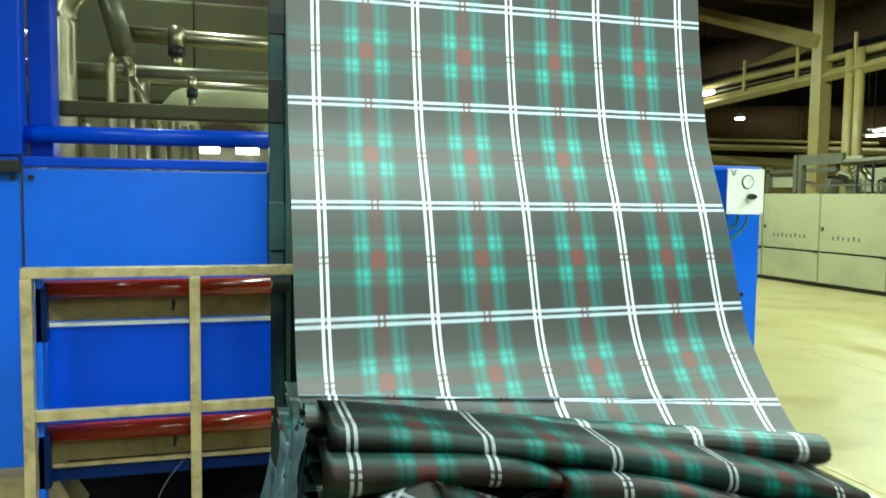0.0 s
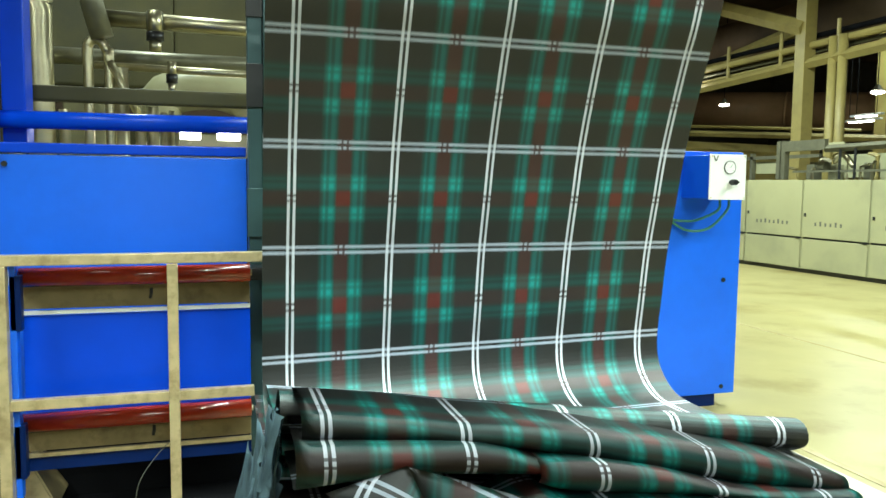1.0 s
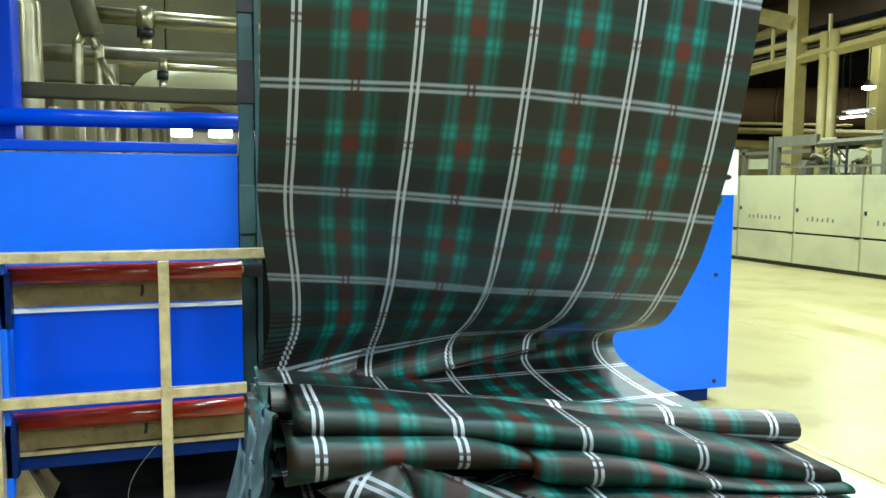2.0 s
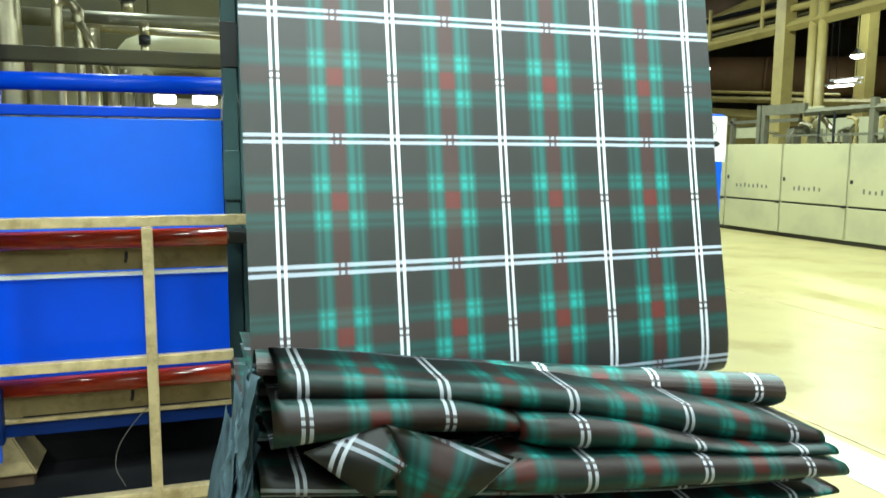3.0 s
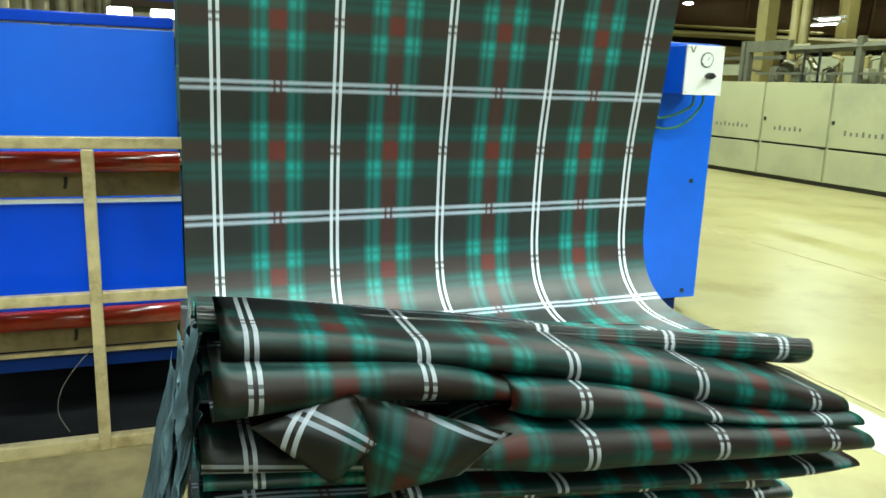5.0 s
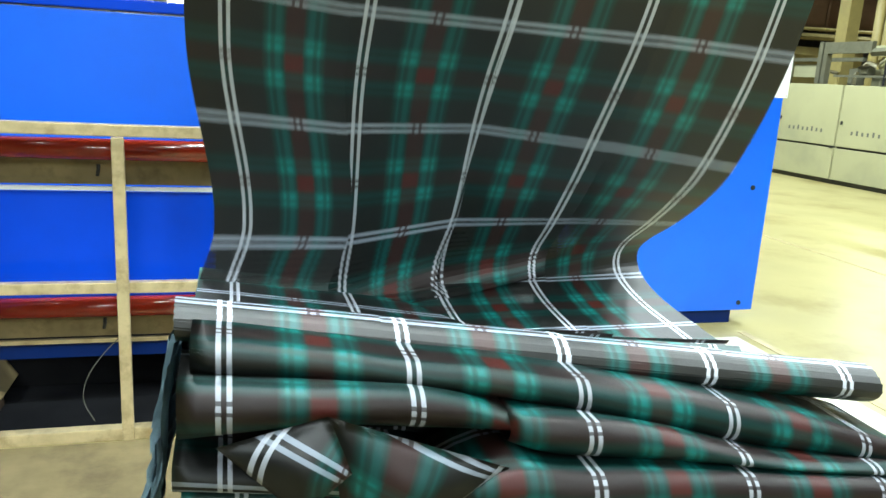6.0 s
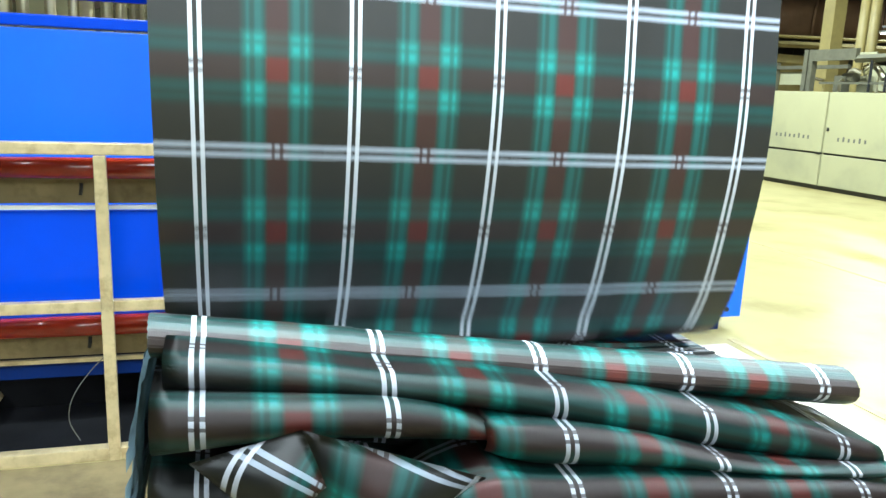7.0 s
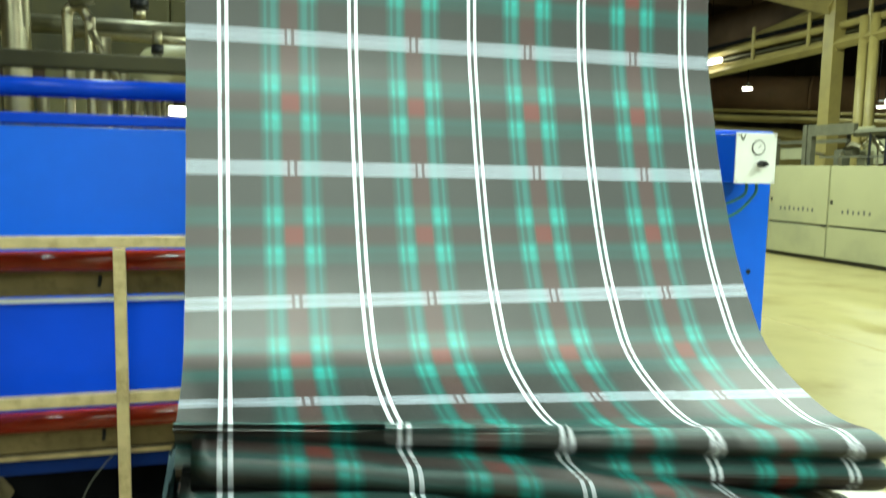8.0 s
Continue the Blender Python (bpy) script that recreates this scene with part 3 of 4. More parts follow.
def gauge_box():
    g = thing("gauge_box", "white enamel control box with a round pressure gauge", "control box", 3.535, 1.95, 1.83)

    def p(name, bm, mat, label="", parent=None, smooth=False):
        return part(name, bm, mat, parent or g, label, smooth)

    p("housing", block(-0.148, 0.006, -0.165, 0.148, 0.349, 0.155, 0.006), BLUE, "blue steel housing")
    face = p("front_plate", block(-0.155, -0.008, -0.17, 0.155, 0.005, 0.16, 0.004), WHITE, "white enamel front plate")
    ga = p("gauge", tube([(0.012, -0.0085, 0.065), (0.012, -0.014, 0.065)], 0.050, 28), BLACK, "round pressure gauge with black rim")
    p("dial", tube([(0.012, -0.0142, 0.065), (0.012, -0.0155, 0.065)], 0.044, 28), WHITE, "white dial", ga)
    bmn = block(-0.0015, -0.0172, -0.004, 0.0015, -0.0158, 0.026, 0)
    for v in bmn.verts:
        v.co = pose(0.012, 0, 0.065, 0, 40, 0) @ v.co
    p("needle", bmn, BLACK, "black needle", ga)
    for k in range(7):
        an = math.radians(-130 + k * 260 / 6)
        bt = block(-0.0012, -0.0168, 0.034, 0.0012, -0.0158, 0.040, 0)
        for v in bt.verts:
            v.co = pose(0.012, 0, 0.065, 0, math.degrees(an), 0) @ v.co
        p("tick", bt, BLACK, "", ga)
    kn = p("regulator", tube([(0.022, -0.009, -0.042), (0.022, -0.03, -0.042), (0.022, -0.032, -0.042), (0.022, -0.075, -0.042)], 0.02, 16, radii=[0.014, 0.014, 0.023, 0.02]), BLACK, "black regulator knob")
    p("stem", tube([(0.0, -0.05, -0.042), (0.065, -0.05, -0.042)], 0.007, 10), BLACK, "", kn)
    for s in (-1, 1):
        bs = block(-0.004, -0.0105, -0.022, 0.004, -0.0085, 0.022, 0)
        for v in bs.verts:
            v.co = pose(-0.108 + s * 0.010, 0, 0.13, 0, s * 22, 0) @ v.co
        p("mark", bs, GREY, "small grey mark")
    for x, z in ((-0.14, 0.145), (0.14, 0.145), (-0.14, -0.155), (0.14, -0.155)):
        p("screw", tube([(x, -0.008, z), (x, -0.0115, z)], 0.005, 8), STEEL)
    for dx, low, end in ((0.02, -0.36, (-0.42, 0.335, -0.24)), (0.10, -0.43, (-0.42, 0.325, -0.21))):
        p("hose", tube(spline([(dx, 0.1, -0.166), (dx, 0.12, -0.25), (dx - 0.08, 0.22, low + 0.04), (-0.12, 0.3, low + 0.02), (-0.28, 0.32, -0.32), end], 6), 0.010, 8), GREENHOSE, "green rubber hose", smooth=True)


gauge_box()


# ---- long pale machine across the aisle ----
def long_machine():
    m = thing("drying_machine", "long pale grey-green industrial dryer with panelled doors", "machine", 11.6, 10, 0)
    rot = Matrix.Rotation(radians(3.0), 4, "Z")

    def p(name, bm, mat, label="", parent=None):
        for v in bm.verts:
            v.co = rot @ (v.co - Vector((11.6, 10, 0)))
        return part(name, bm, mat, parent or m, label)

    p("plinth", block(11.66, 1.0, 0.0, 13.2, 22.0, 0.07, 0), SEAM)
    p("body", block(11.66, 1.0, 0.07, 13.4, 22.0, 1.90, 0), SEAM)
    y = 2.0
    k = 0
    while y < 21:
        w = 1.63
        up = p("door", block(11.6, y + 0.03, 0.74, 11.655, y + w - 0.03, 1.91, 0.008), PANEL)
        lo = p("lower_panel", block(11.6, y + 0.03, 0.09, 11.655, y + w - 0.03, 0.70, 0.008), PANEL)
        p("seam_strip", block(11.62, y - 0.012, 0.08, 11.65, y + 0.012, 1.9, 0), PANEL)
        p("handle", block(11.585, y + w - 0.11, 1.16, 11.599, y + w - 0.06, 1.23, 0.004), BLACK, "black door latch", up)
        p("latch", block(11.585, y + 0.03, 0.695, 11.599, y + 0.13, 0.735, 0.003), BLACK, "black latch", lo)
        # unreadable lettering: short bars, and a stroke like a wave
        n = 8 if k % 2 else 6
        for i in range(n):
            h = 0.10 + 0.035 * ((i * 5 + k) % 3 == 0)
            yy = y + w * 0.78 - i * 0.125
            p("lettering", block(11.597, yy - 0.022, 0.98, 11.6, yy + 0.022, 0.98 + h * 0.7, 0), GREY, "grey lettering bar", up)
        y += w
        k += 1


long_machine()


def top_gear():
    g = thing("machine_superstructure", "grey steel framework and ducts on top of the dryer", "framework", 12.3, 11, 1.92)

    def p(name, bm, mat, label=""):
        for v in bm.verts:
            v.co -= Vector((12.3, 11, 1.92))
        return part(name, bm, mat, g, label)

    for y in (11.34, 11.19, 8.35, 6.2):
        p("stanchion", block(11.94, y - 0.055, 1.93, 12.06, y + 0.055, 2.76, 0), BEAM)
    p("rail", block(11.93, 10.0, 2.53, 12.03, 11.13, 2.75, 0), BEAM)
    p("rail", tube([(12.0, 10.05, 2.55), (12.0, 4.5, 2.62)], 0.075, 4), BEAM)
    p("rail", block(11.96, 4.5, 2.07, 12.01, 10.9, 2.115, 0), BEAM)
    p("splice_plate", block(12.38, 9.96, 2.5, 12.42, 10.46, 2.7, 0.004), PANEL)
    p("pale_cover", block(13.2, 5.0, 1.98, 13.26, 10.86, 2.48, 0), PANEL, "pale sheet cover")
    p("pale_cover", block(13.2, 12.8, 2.09, 13.3, 13.6, 2.38, 0), PANEL, "pale sheet cover")
    p("stanchion", block(13.1, 13.62, 1.93, 13.2, 13.72, 2.6, 0), BEAM)
    p("rail", block(13.1, 11.4, 2.44, 13.18, 14.4, 2.52, 0), BEAM)
    p("duct", tube(spline([(12.6, 10.9, 2.0), (12.6, 10.75, 2.35), (12.6, 10.45, 2.3), (12.6, 10.2, 2.45), (12.6, 9.9, 2.2)], 5), 0.06, 12), STEEL)
    p("motor", tube([(12.3, 10.6, 2.2), (12.3, 10.3, 2.2)], 0.1, 14), BEAM)
    p("cabinet", block(12.4, 6.6, 1.93, 13.4, 7.6, 4.0, 0.01), PANEL)
    p("fan", tube([(12.35, 7.6, 3.5), (12.0, 7.6, 3.5)], 0.22, 18), BEAM)
    p("fan_mouth", tube([(11.99, 7.6, 3.5), (11.97, 7.6, 3.5)], 0.17, 18), DARK)
    rng = random.Random(3)
    for k in range(26):
        y, x = 7.9 + 0.13 * k + rng.uniform(-0.05, 0.05), rng.uniform(12.1, 13.0)
        h = rng.uniform(0.1, 0.5)
        if k % 3:
            p("conduit", tube([(x, y, 1.93), (x, y, 1.93 + h), (x, y + rng.uniform(-0.3, 0.3), 1.93 + h + 0.05)], rng.uniform(0.02, 0.05), 8), CREAM if k % 2 else STEEL)
        else:
            p("junction_box", block(x, y - 0.12, 1.93, x + 0.2, y + 0.1, 1.93 + h * 0.7, 0.01), BEAM if k % 2 else PANEL)
    for y in (9.62, 9.24):
        p("strut", tube([(11.97, y, 1.93), (11.97, y, 2.56)], 0.025, 8), BLACK)


top_gear()


# ---- steel of the hall ----
def hall_steel():
    def col(x, y, w=0.36):
        c = thing("hall_column", "cream painted steel hall column", "column", x, y, 0, "hall columns")
        part("shaft", block(-w / 2, -w / 2, 0, w / 2, w / 2, 10.9, 0.01), CREAM, c)
        part("base_plate", block(-w, -w, 0, w, w, 0.03, 0.004), CREAM, c)
    col(14.05, 13.05, 0.34)
    col(14.2, 24.0, 0.5)
    col(24.0, 20.0, 0.5)
    twin = thing("pipe_riser", "pair of pale vertical pipes by the dryer", "pipe", 14.0, 11.95, 0)
    for dy in (0.14, -0.16):
        part("pipe", tube([(0, dy, 0), (0, dy, 5.3)], 0.11, 14), CREAM, twin, smooth=True)
    # cable bridge rising towards the viewer
    br = thing("service_bridge", "cream steel service bridge carrying pipes and lights under the roof", "beam", 14, 14, 4.8)
    for x, za, zb, w, mt in ((0.0, -0.27, 0.22, 0.12, CREAM), (0.16, -0.02, 0.30, 0.05, CREAM), (0.1, 0.36, 0.50, 0.09, CREAM), (0.3, 0.20, 0.42, 0.05, BEAM), (0.4, 0.68, 0.74, 0.07, DARK)):
        part("girder", tube([(x, 7.5, za), (x, -9, zb)], w, 4 if w > 0.1 else 8), mt, br)
    for y in (6, 2.0, -0.1, -2.0, -4.5):
        part("hanger", tube([(0.05, y, -0.1), (0.05, y, 0.9)], 0.05, 8), CREAM, br)
    lamp = part("light_tube", tube([(-0.12, 5.8, 0.13), (-0.12, 3.2, 0.17)], 0.07, 8), TUBE_GLOW, br, "lit fluorescent tube")
    for (a, b, r) in (((14, 18.5, 7.6), (14, 13.0, 5.65), 0.22), ((14, 13.0, 5.7), (20, 30, 6.2), 0.16), ((15.5, 23.1, 4.05), (21.5, 18.6, 3.75), 0.06), ((15.5, 23.0, 3.78), (23, 17.1, 3.4), 0.12), ((14.9, 23.4, 3.3), (20.5, 19.4, 2.9), 0.3), ((21, 20.5, 3.5), (30, 12.0, 3.7), 0.12)):
        tagged(part("roof_beam", tube([a, b], r, 6), CREAM), "cream painted steel roof beam", "beam", "roof beams")
    for y in (4, 10, 16, 22, 28, 34):
        tagged(part("roof_truss", block(-18, y, 9.2, 42, y + 0.3, 9.8, 0), CEIL), "dark steel roof truss", "truss", "roof trusses")
    tagged(part("roof_duct", tube([(17, 6, 6.6), (17, 40, 6.6)], 0.7, 12), CEIL, smooth=True), "dark round air duct under the roof", "duct")
    rd = thing("roof_duct", "dark red-brown round air duct under the roof", "duct", 16, 40, 6.2)
    for i in range(6):
        a, b = Vector((22, -22.5, -1.4)) * (i / 6), Vector((22, -22.5, -1.4)) * ((i + 0.99) / 6)
        part("duct_section", tube([a, b], 0.9, 16), DUCT, rd, smooth=True)
        part("flange", tube([a, a + (b - a) * 0.02], 0.93, 16), DUCT, rd)
    # far side of the hall
    far = thing("far_machine_row", "row of pale machines far across the hall", "machine", 22, 26, 0)
    for i in range(6):
        part("machine_block", block(-6 + 3.1 * i, 0, 0, -3.2 + 3.1 * i, 2, 2.4 + 0.5 * (i % 3), 0.02), PANEL if i % 2 else CREAM, far)


hall_steel()


def bay_lamp(x, y, z):
    l = thing("bay_lamp", "small bright hanging bay lamp", "lamp", x, y, z, "bay lamps")
    part("shade", tube([(0, 0, 0.2), (0, 0, 0.05), (0, 0, 0.0)], 0.2, 14, radii=[0.05, 0.16, 0.2]), BEAM, l)
    part("bulb", tube([(0, 0, -0.002), (0, 0, -0.05), (0, 0, -0.09)], 0.26, 14, radii=[0.19, 0.2, 0.1]), SPOT_GLOW, l)
    part("cord", tube([(0, 0, 0.25), (0, 0, 11 - z)], 0.015, 6), DARK, l)


for q in ((20.0, 24.1, 5.1), (20, 26.67, 7.96), (20, 16.55, 4.79), (30, 27.35, 5.54), (18, 33, 5.0)):
    bay_lamp(*q)


def strip_light(x, y, z, along="y", length=2.4, name="strip_light"):
    s = thing(name, "lit fluorescent batten light in a white housing", "lamp", x, y, z, "strip lights")
    dx, dy = (length / 2, 0.07) if along == "x" else (0.07, length / 2)
    part("housing", block(-dx, -dy, 0.02, dx, dy, 0.09, 0.004), WHITE, s)
    for q in ((dx * 0.7, dy * 0.7), (-dx * 0.7, -dy * 0.7)):
        part("hanger", tube([(*q, 0.09), (*q, 11 - z)], 0.012, 6), DARK, s)
    part("tube", block(-dx * 0.97, -dy * 0.6, -0.03, dx * 0.97, dy * 0.6, 0.018, 0.01), TUBE_GLOW, s)


strip_light(22, 19.1, 4.1, "y", 1.7)
strip_light(22.3, 19.2, 4.3, "y", 1.4)
for x0, x1 in ((-0.40, -0.17), (0.0, 0.25)):
    s = thing("work_light", "short bright fluorescent work light behind the machine", "lamp", (x0 + x1) / 2, 6.0, 2.25, "work lights")
    part("tube", block(x0 - (x0 + x1) / 2, -0.03, -0.045, x1 - (x0 + x1) / 2, 0.03, 0.045, 0.02), TUBE_GLOW, s)
    part("stand", block(-0.02, 0.03, -2.25, 0.02, 0.07, 0.04, 0), BEAM, s)


# ---- pipework behind the machine ----
def pipework():
    g = thing("pipework", "polished steel steam pipes with valves behind the machine", "pipes", -0.6, 5, 0)

    def p(name, pts, r, mat=STEEL, label="", n=14):
        bm = tube([Vector(q) - Vector((-0.6, 5, 0)) for q in pts], r, n)
        return part(name, bm, mat, g, label, True)

    p("riser", spline([(-1.55, 5, 0), (-1.54, 5, 2.2), (-1.54, 5, 3.2), (-1.5, 5, 3.5), (-1.3, 5, 3.66), (-0.9, 5, 3.7)], 8), 0.115)
    p("slanted_pipe", [(-1.2, 4.9, 3.8), (-1.0, 4.9, 3.05)], 0.10, BEAM)
    p("header", [(-1.05, 5.05, 3.26), (1.5, 5.05, 3.22)], 0.075)
    p("header", [(-1.1, 5.1, 2.83), (1.5, 5.1, 2.79)], 0.036)
    p("header", [(-2.6, 5.3, 2.93), (1.5, 5.3, 2.93)], 0.08, BEAM)
    for z in (3.27, 3.0, 2.88):
        p("branch", [(-2.6, 5.4, z), (-1.66, 5.4, z - 0.02)], 0.045)
    p("elbow", spline([(-1.14, 5, 0), (-1.14, 5, 2.7), (-1.14, 5, 2.98), (-1.06, 5, 3.05), (-0.98, 5, 2.95), (-0.96, 5, 2.7), (-0.96, 5, 0)], 6), 0.045)
    p("brace", [(-0.95, 4.95, 2.85), (-0.68, 4.95, 2.3)], 0.035)
    for x, r, top in ((-0.86, 0.065, 2.8), (-0.70, 0.05, 2.5), (-0.585, 0.05, 2.45), (-0.49, 0.03, 2.4), (-0.42, 0.025, 2.42), (-0.37, 0.02, 2.3), (-0.455, 0.014, 2.33), (-1.35, 0.05, 2.4), (-1.75, 0.07, 3.4)):
        p("standpipe", [(x, 5.0, 0), (x, 5.0, top)], r)
    for x, z0, z1, r in ((-0.55, 3.09, 3.33, 0.062), (-0.41, 2.71, 2.87, 0.042)):
        p("valve_stem", [(x, 4.94, z0 + 0.03), (x, 4.94, z1)], r)
        p("valve_body", [(x, 4.94, z0 - 0.035), (x, 4.94, z0 + 0.045)], r * 1.25, BLACK, "dark valve body")
        p("valve_outlet", [(x, 4.94, z0 - 0.13), (x, 4.94, z0 - 0.036)], r * 0.85)
    p("collar", [(-0.63, 5.05, 3.253), (-0.48, 5.05, 3.251)], 0.092, BEAM, "pipe collar")
    box_ = thing("switch_cabinet", "pale grey-green steel switch cabinet behind the pipes", "cabinet", -1.28, 5.7, 0)
    part("body", block(-0.2, 0, 0.06, 0.2, 0.35, 2.62, 0.012), PANEL, box_)
    part("door", block(-0.19, -0.016, 0.1, 0.19, -0.001, 2.58, 0.006), PANEL, box_)
    part("plinth", block(-0.19, 0.02, 0, 0.19, 0.33, 0.059, 0), DARK, box_)
    tank = thing("round_tank", "pale grey round tank behind the pipes", "tank", -0.3, 6.8, 0)
    part("shell", tube(spline([(-0.35, 0, 2.4), (-0.25, 0, 2.75), (0.3, 0, 2.85), (0.7, 0, 2.7), (0.8, 0, 2.4)], 4), 0.25, 14), PANEL, tank, smooth=True)
    part("stand", block(-0.4, -0.2, 0, 0.9, 0.2, 2.3, 0.01), BEAM, tank)
    duct = thing("back_duct", "large dull grey air duct behind the pipes", "duct", 0, 8.7, 0)
    for i in range(4):
        part("duct_section", block(-5 + 2.25 * i, -0.7, 2.95, -2.752 + 2.25 * i, 0.7, 4.3, 0.04), OLIVE, duct)
        part("support", block(-4.0 + 2.25 * i, -0.1, 2.0, -3.9 + 2.25 * i, 0.1, 2.949, 0), BEAM, duct)
    tagged(part("back_machine", block(-6, 8.5, 0, 3, 10.5, 2.5, 0.03), OLIVE), "grimy pale machine behind the pipes", "machine")
    tagged(part("back_screen", block(-9, 11, 0, 6, 11.2, 11, 0), CEIL), "dark partition behind the machines", "partition", kind="structure")


pipework()


# ---- pile of folded cloth ----
PILE = thing("cloth_pile", "tall pile of folded charcoal tartan cloth with rolled front edges", "cloth pile", 0.9, -0.5, 0)


def sheet(name, rows, us, vs, label="", mat=None, thick=0.0):
    """A cloth surface through rows of points, with the check laid along us and vs in metres."""
    bm = bmesh.new()
    lay = bm.loops.layers.uv.new("UVMap")
    g = [[bm.verts.new(Vector(q) - PILE.location) for q in r] for r in rows]
    for i in range(len(g) - 1):
        for k in range(len(g[0]) - 1):
            f = bm.faces.new((g[i][k], g[i][k + 1], g[i + 1][k + 1], g[i + 1][k]))
            f.smooth = True
            for loop, (a, b) in zip(f.loops, ((i, k), (i, k + 1), (i + 1, k + 1), (i + 1, k))):
                u = us[a][b] if isinstance(us[0], (list, tuple)) else us[a]
                v = vs[a][b] if isinstance(vs[0], (list, tuple)) else vs[b]
                loop[lay].uv = (u + 20 * WARP, v + 20 * WEFT)
    if thick:
        bmesh.ops.solidify(bm, geom=bm.faces[:], thickness=thick)
    me = bpy.data.meshes.new(name)
    bm.to_mesh(me)
    bm.free()
    me.materials.append(mat or TARTAN)
    ob = new(name, me)
    ob.parent = PILE
    return tagged(ob, label)


def fold(name, line, phase, back=0.05, seg=22, skew=0.0):
    """A rolled front edge: stations (x, y, z, ry, rz) along the width, front round, closed at the back."""
    st = []
    for a, b in zip(line, line[1:]):
        n = max(2, int(abs(b[0] - a[0]) / 0.03))
        st += [tuple(a[i] + (b[i] - a[i]) * (k / n) for i in range(5)) for k in range(n)]
    st.append(line[-1])
    # ease the joints between stations
    arr = np.array(st)
    for _ in range(5):
        arr[1:-1, 1:] = 0.5 * arr[1:-1, 1:] + 0.25 * (arr[:-2, 1:] + arr[2:, 1:])
    rows, vs = [], []
    for x, y, z, ry, rz in arr:
        row, arc, vr = [], 0, []
        wob = 0.004 * noise.noise((x * 5, phase * 7, z))
        prev = None
        for k in range(seg + 1):
            an = math.pi * (0.62 + 1.05 * k / seg) if k else math.pi * 0.55
            px = y + ry * math.cos(an)
            q = (x, px if 0 < k < seg else px + back, z + wob + rz * math.sin(an))
            if prev:
                arc += math.hypot(q[1] - prev[1], q[2] - prev[2])
            vr.append(arc)
            row.append(q)
            prev = q
        rows.append(row)
        vs.append([phase + skew * (x - 0.1) - v for v in vr])
    return sheet(name, rows, [[x - 0.177] * (seg + 1) for x in arr[:, 0]], vs, thick=0.0025)


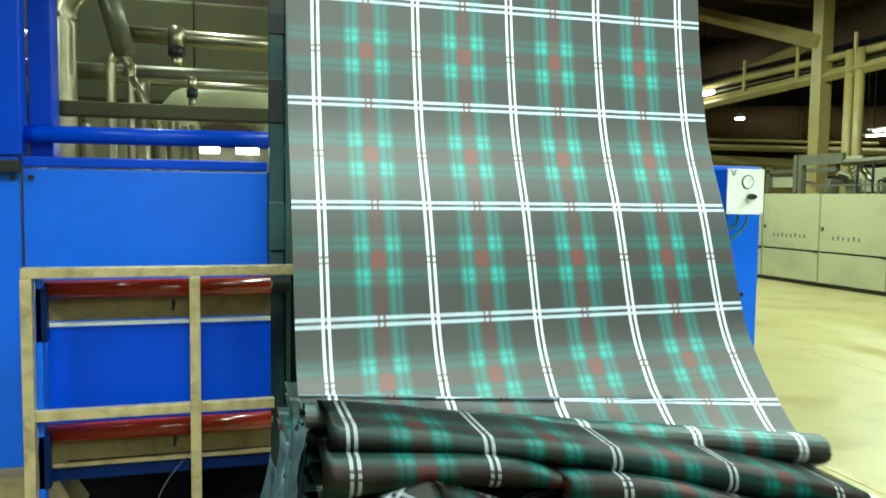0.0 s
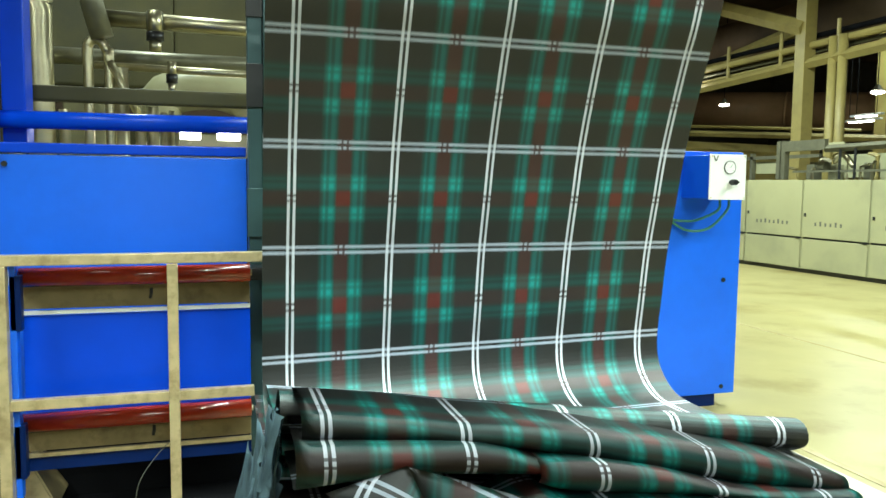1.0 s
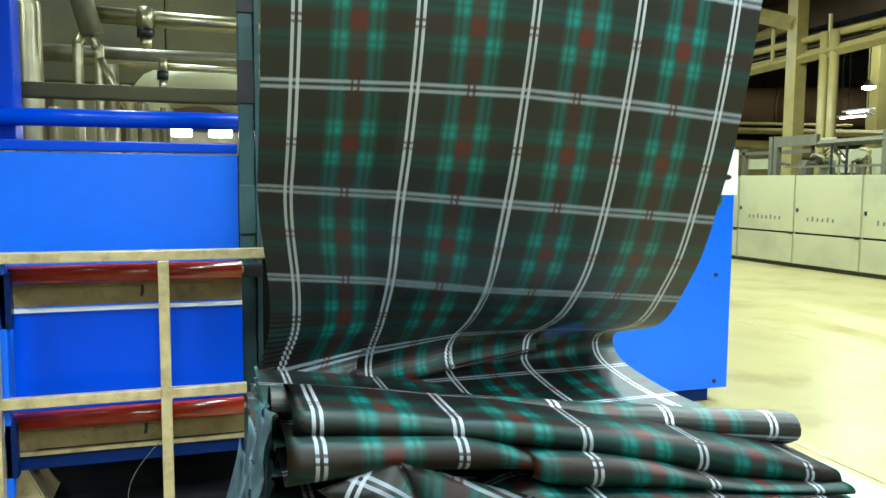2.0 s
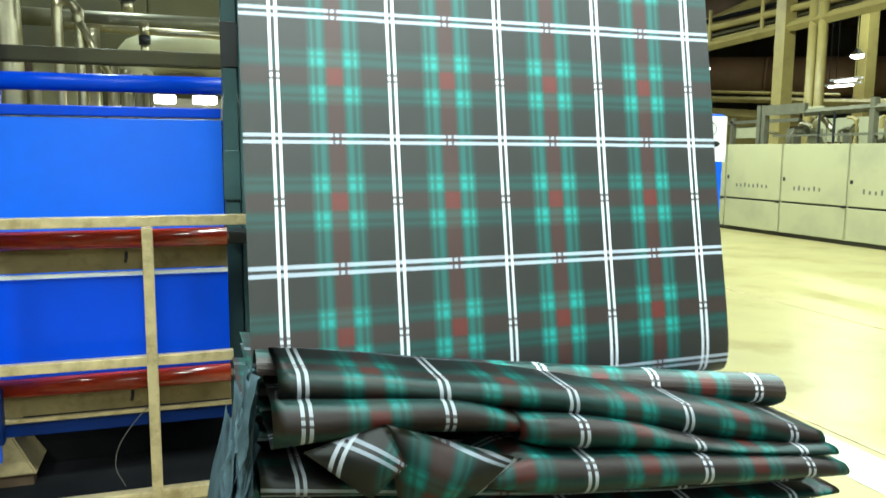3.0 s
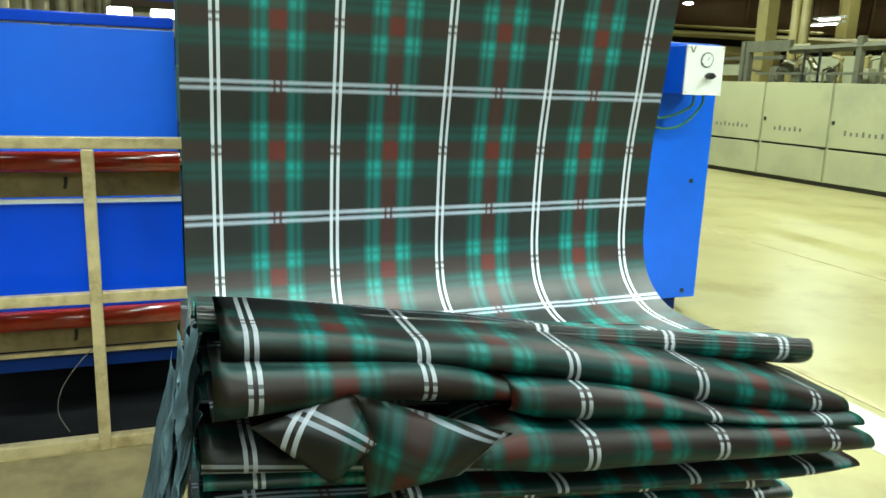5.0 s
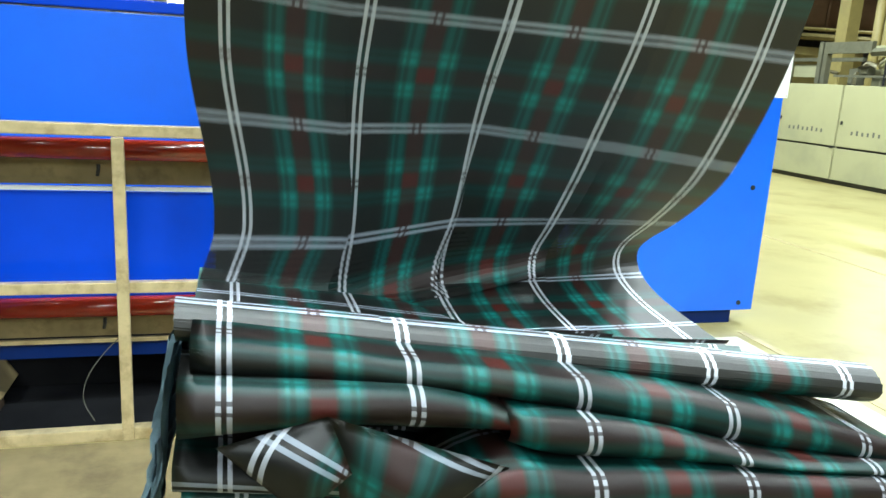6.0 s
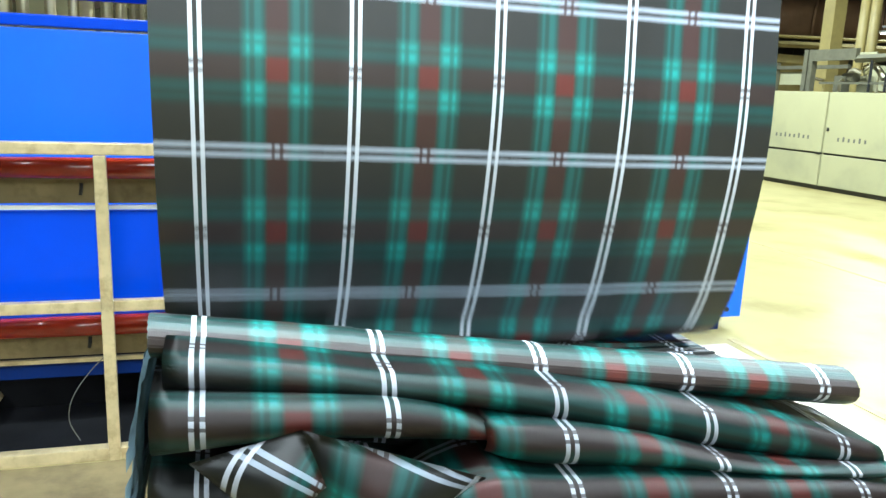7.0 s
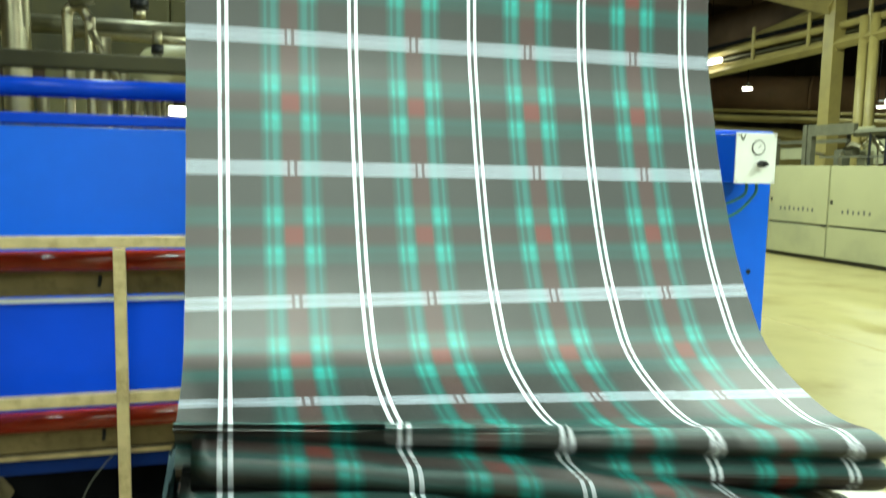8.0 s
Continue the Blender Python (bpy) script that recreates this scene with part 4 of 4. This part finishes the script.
def pile():
    # rolled edges at the front of the top layers
    fold("rolled_edge", [(0.12, -1.0, 1.176, 0.05, 0.04), (0.35, -1.01, 1.155, 0.05, 0.038), (0.55, -1.03, 1.128, 0.05, 0.036), (0.70, -1.045, 1.115, 0.05, 0.034), (0.9, -1.055, 1.072, 0.05, 0.042), (1.13, -1.06, 1.02, 0.055, 0.05), (1.4, -1.075, 0.967, 0.05, 0.046), (1.6, -1.09, 0.917, 0.045, 0.036), (1.66, -1.09, 0.905, 0.038, 0.026)], -0.015, back=0.2, skew=0.045)
    fold("rolled_edge", [(0.10, -1.04, 1.098, 0.07, 0.062), (0.36, -1.06, 1.098, 0.06, 0.04), (0.55, -1.065, 1.085, 0.06, 0.046), (0.66, -1.07, 1.06, 0.05, 0.034), (0.73, -1.08, 1.03, 0.04, 0.014), (0.77, -1.06, 1.02, 0.03, 0.008)], 0.09, back=0.2)
    fold("rolled_edge", [(0.70, -1.09, 1.035, 0.035, 0.03), (0.75, -1.11, 1.033, 0.05, 0.046), (0.9, -1.115, 1.013, 0.05, 0.042), (1.09, -1.12, 0.983, 0.05, 0.031), (1.24, -1.13, 0.94, 0.045, 0.013), (1.45, -1.13, 0.912, 0.045, 0.014), (1.67, -1.13, 0.883, 0.04, 0.016)], 0.115, back=0.2, skew=-0.08)
    fold("rolled_edge", [(0.585, -1.13, 0.925, 0.03, 0.012), (0.67, -1.14, 0.95, 0.05, 0.055), (0.82, -1.15, 0.922, 0.06, 0.05), (0.92, -1.15, 0.922, 0.06, 0.05), (1.16, -1.15, 0.898, 0.06, 0.046), (1.56, -1.15, 0.858, 0.055, 0.036), (1.69, -1.15, 0.832, 0.042, 0.022)], 0.06, back=0.2)
    fold("rolled_edge", [(0.08, -0.93, 0.905, 0.05, 0.035), (0.3, -0.95, 0.885, 0.05, 0.03), (0.8, -1.02, 0.84, 0.05, 0.022), (1.2, -1.05, 0.815, 0.05, 0.02), (1.62, -1.06, 0.785, 0.045, 0.018)], 0.27, back=0.2)
    fold("rolled_edge", [(0.5, -1.0, 0.8, 0.05, 0.018), (1.1, -1.07, 0.775, 0.05, 0.02), (1.55, -1.1, 0.752, 0.045, 0.02), (1.72, -1.1, 0.742, 0.035, 0.012)], 0.12, back=0.2)
    # folded layers underneath, each with a rounded front
    rng = random.Random(4)
    top = 0.84
    n = 19
    for k in range(n):
        f = k / (n - 1)
        zc = 0.14 + (top - 0.14) * f
        tilt = 0.13 * f
        dy = rng.uniform(-0.05, 0.05)
        x0, x1 = 0.10 + rng.uniform(-0.04, 0.04), 1.66 + rng.uniform(-0.06, 0.06)
        front = -0.86 + dy + (0.08 if f > 0.85 else 0)
        rows, us, vs = [], [], []
        nx = 24
        ph = rng.uniform(0, 0.36)
        th = (top - 0.14) / n * 0.56
        for i in range(nx + 1):
            x = x0 + (x1 - x0) * i / nx
            zz = zc + tilt * (1.6 - x) + 0.012 * noise.noise((x * 3, k * 3.1, 0))
            yy = front - 0.05 * (x - 0.9) + 0.03 * noise.noise((x * 2, k * 1.7, 5))
            row, vr = [], []
            pts = [(0.06, zz + th)] + [(yy + 0.03 - 0.03 * math.sin(math.pi * s / 8) - 0.02, zz + th * math.cos(math.pi * s / 8)) for s in range(9)] + [(0.06, zz - th)]
            arc = 0
            for q, pt in enumerate(pts):
                if q:
                    arc += math.hypot(pt[0] - pts[q - 1][0], pt[1] - pts[q - 1][1])
                row.append((x, *pt))
                vr.append(ph - arc)
            rows.append(row)
            us.append([x - 0.177 + (x0 - 0.12)] * len(pts))
            vs.append(vr)
        sheet("folded_layer", rows, us, vs)
    # turned-over corner with the white cross
    corner()


def corner():
    """A fold turned over on itself at the front of the pile."""
    def patch(name, quad, uvq, bulge, n=12):
        a, b, c, d = [Vector(q) for q in quad]
        rows, us, vs = [], [], []
        nrm = (b - a).cross(d - a).normalized()
        if nrm.y > 0:
            nrm.negate()
        for i in range(n + 1):
            s = i / n
            row, ur, vr = [], [], []
            for k in range(n + 1):
                r = k / n
                q = a * (1 - s) * (1 - r) + b * s * (1 - r) + c * s * r + d * (1 - s) * r
                q = q + nrm * bulge * math.sin(math.pi * s) * math.sin(math.pi * min(1, r * 1.0)) ** 0.7
                row.append(tuple(q))
                ur.append(sum(w * z[0] for w, z in zip(((1 - s) * (1 - r), s * (1 - r), s * r, (1 - s) * r), uvq)))
                vr.append(sum(w * z[1] for w, z in zip(((1 - s) * (1 - r), s * (1 - r), s * r, (1 - s) * r), uvq)))
            rows.append(row)
            us.append(ur)
            vs.append(vr)
        sheet(name, rows, us, vs, thick=0.0025)

    patch("turned_corner", ((0.163, -1.13, 1.05), (0.353, -1.14, 1.10), (0.388, -1.20, 1.02), (0.303, -1.20, 0.948)), ((-0.07, 0.06), (0.055, -0.07), (0.19, -0.015), (0.085, 0.11)), 0.045)
    patch("turned_corner", ((0.353, -1.138, 1.098), (0.69, -1.16, 0.982), (0.575, -1.16, 0.905), (0.385, -1.15, 0.88)), ((0.05, 0.035), (0.345, -0.03), (0.34, 0.13), (0.09, 0.24)), 0.05)


pile()


def selvedges():
    """Ends of the folded layers at the side of the pile: pale, crumpled, hanging edges."""
    rng = random.Random(9)
    for k in range(15):
        z1 = 1.16 - 0.055 * k + rng.uniform(-0.02, 0.02)
        y0 = -0.98 + rng.uniform(-0.05, 0.3) + 0.012 * k
        wid = rng.uniform(0.10, 0.3)
        drop = rng.uniform(0.12, 0.34)
        x = 0.10 - 0.008 * k + rng.uniform(-0.015, 0.01)
        rows, us, vs = [], [], []
        for i in range(8):
            s = i / 7
            row = []
            for j in range(7):
                r = j / 6
                row.append((x - 0.05 * r + 0.02 * noise.noise((s * 3 + k, r * 2, k)) , y0 + wid * s + 0.03 * r * noise.noise((s * 2, r, k * 2.3)), z1 - drop * r * (0.75 + 0.35 * noise.noise((s * 2.2, k, 1)))))
            rows.append(row)
            us.append(s * 0.1)
        sheet("selvedge_end", rows, [[u] * 7 for u in us], [[0.05 * j for j in range(7)] for _ in us], "pale frayed selvedge end", SELVEDGE, thick=0.003)


selvedges()


def side_sheets():
    """Broad loose ends that hang down the side of the pile."""
    for k, (y0, y1, zt, zb, xt, xb) in enumerate(((-0.95, -0.62, 1.13, 0.86, 0.075, 0.045), (-0.72, -0.35, 1.02, 0.52, 0.06, -0.01), (-0.62, -0.12, 0.86, 0.34, 0.04, -0.07), (-0.9, -0.6, 0.95, 0.6, 0.065, 0.01), (-0.5, 0.0, 0.7, 0.22, 0.03, -0.10))):
        rows = []
        for i in range(13):
            s = i / 12
            tear = 0.12 * noise.noise((s * 4, k * 3.3, 0)) + 0.05 * noise.noise((s * 11, k, 4))
            rows.append([(xt + (xb - xt) * r + 0.018 * noise.noise((s * 3, r * 2, k * 1.9)), y0 + (y1 - y0) * s + 0.03 * r * noise.noise((k, r * 2, 7)), zt - (zt - zb + tear) * r) for r in [j / 9 for j in range(10)]])
        sheet("loose_end", rows, [[0.03 * i] * 10 for i in range(13)], [[0.05 * j for j in range(10)]] * 13, "pale blue-grey cloth end hanging loose", SELVEDGE, thick=0.003)


side_sheets()

trolley = thing("cloth_trolley", "low dark wooden platform under the cloth pile", "trolley", 0.85, -0.5, 0)
part("deck", block(-0.92, -0.62, 0.06, 0.95, 0.66, 0.10, 0.004), PALLET, trolley)
for x in (-0.85, 0.0, 0.8):
    part("runner", block(x - 0.05, -0.6, 0.0, x + 0.05, 0.62, 0.059, 0.004), PALLET, trolley)


# ---- lights of the hall ----
def hall_lights():
    rows = [(1.6, -1.5, 4.6, 5.2, 122, 24), (1.6, -6.2, 6.6, 5.2, 110, 0), (1.6, -9.2, 6.6, 5.2, 260, 0), (1.6, -12.4, 6.6, 5.2, 800, 0)]
    lanes = [(7.5, -2.0, 6.5, 680), (8.0, 4.0, 7.0, 1150), (8.5, 11.0, 7.0, 950), (9.0, 19.0, 7.0, 640), (-5.0, -3.0, 6.5, 520), (-1.0, 6.8, 7.0, 270), (22.0, 18.0, 8.0, 480)]
    for x, y, z, sx, sy, w, tilt in [(x, y, z, s, 0.25, w, a) for x, y, z, s, w, a in rows] + [(x, y, z, 0.25, 3.2, w, 0) for x, y, z, w in lanes]:
        # the nearest lamp is unseen; tilt and narrow spread added to favour machine over floor
        area_lamp("ceiling_lamp_light", x, y, z - 0.06, sx, sy, w, tilt=tilt, spread=75 if tilt else 180)
        s = thing("ceiling_lamp", "long fluorescent hall lamp hanging under the roof", "lamp", x, y, z, "ceiling lamps")
        hx, hy = (sx / 2 + 0.05, 0.16) if sx > sy else (0.16, sy / 2 + 0.05)
        part("housing", block(-hx, -hy, 0.0, hx, hy, 0.1, 0.006), WHITE, s)
        ends = [(-sx / 2, 0, -0.02), (sx / 2, 0, -0.02)] if sx > sy else [(0, -sy / 2, -0.02), (0, sy / 2, -0.02)]
        part("tube", tube(ends, 0.016, 8), TUBE_GLOW, s)
        for k in (-0.8, 0.8):
            q = (k * hx, 0) if sx > sy else (0, k * hy)
            part("hanger", tube([(*q, 0.1), (*q, 11 - z)], 0.012, 6), DARK, s)


hall_lights()


def motions():
    table = []
    for t in [round(0.1 * i, 1) for i in range(81)]:
        c, y, z = cloth_at(t)
        flat = ease((t - 7.4) / 0.55)
        soft = ease((t - 3.45) / 0.45) * ease((4.5 - t) / 0.45)
        slack = ease((t - 3.1) / 0.35) * ease((3.95 - t) / 0.3)
        hang = max(ease((t - 2.5) / 0.3) * ease((3.95 - t) / 0.4), ease((t - 6.7) / 0.3) * ease((7.85 - t) / 0.35))
        pull = max(0.085 * ease((t - a) / 0.3) * ease((a + 1.35 - t) / 0.55) for a in (1.5, 5.65))
        high = max(0.13 * ease((t - a) / 0.2) * ease((a + 1.25 - t) / 0.85) for a in (1.5, 5.7))
        lines = []
        for i in range(COLS + 1):
            f = 1 - i / COLS
            lines.append(sheet_line(y, z, *cloth_at(t - lag(t) * f)[1:], GRID, f, flat, pull, high, soft, hang, slack))
        table.append((t, c, lines))
    for ob, m, col in STRIPS:
        walk(ob, strip_rows(m, col, table))


motions()
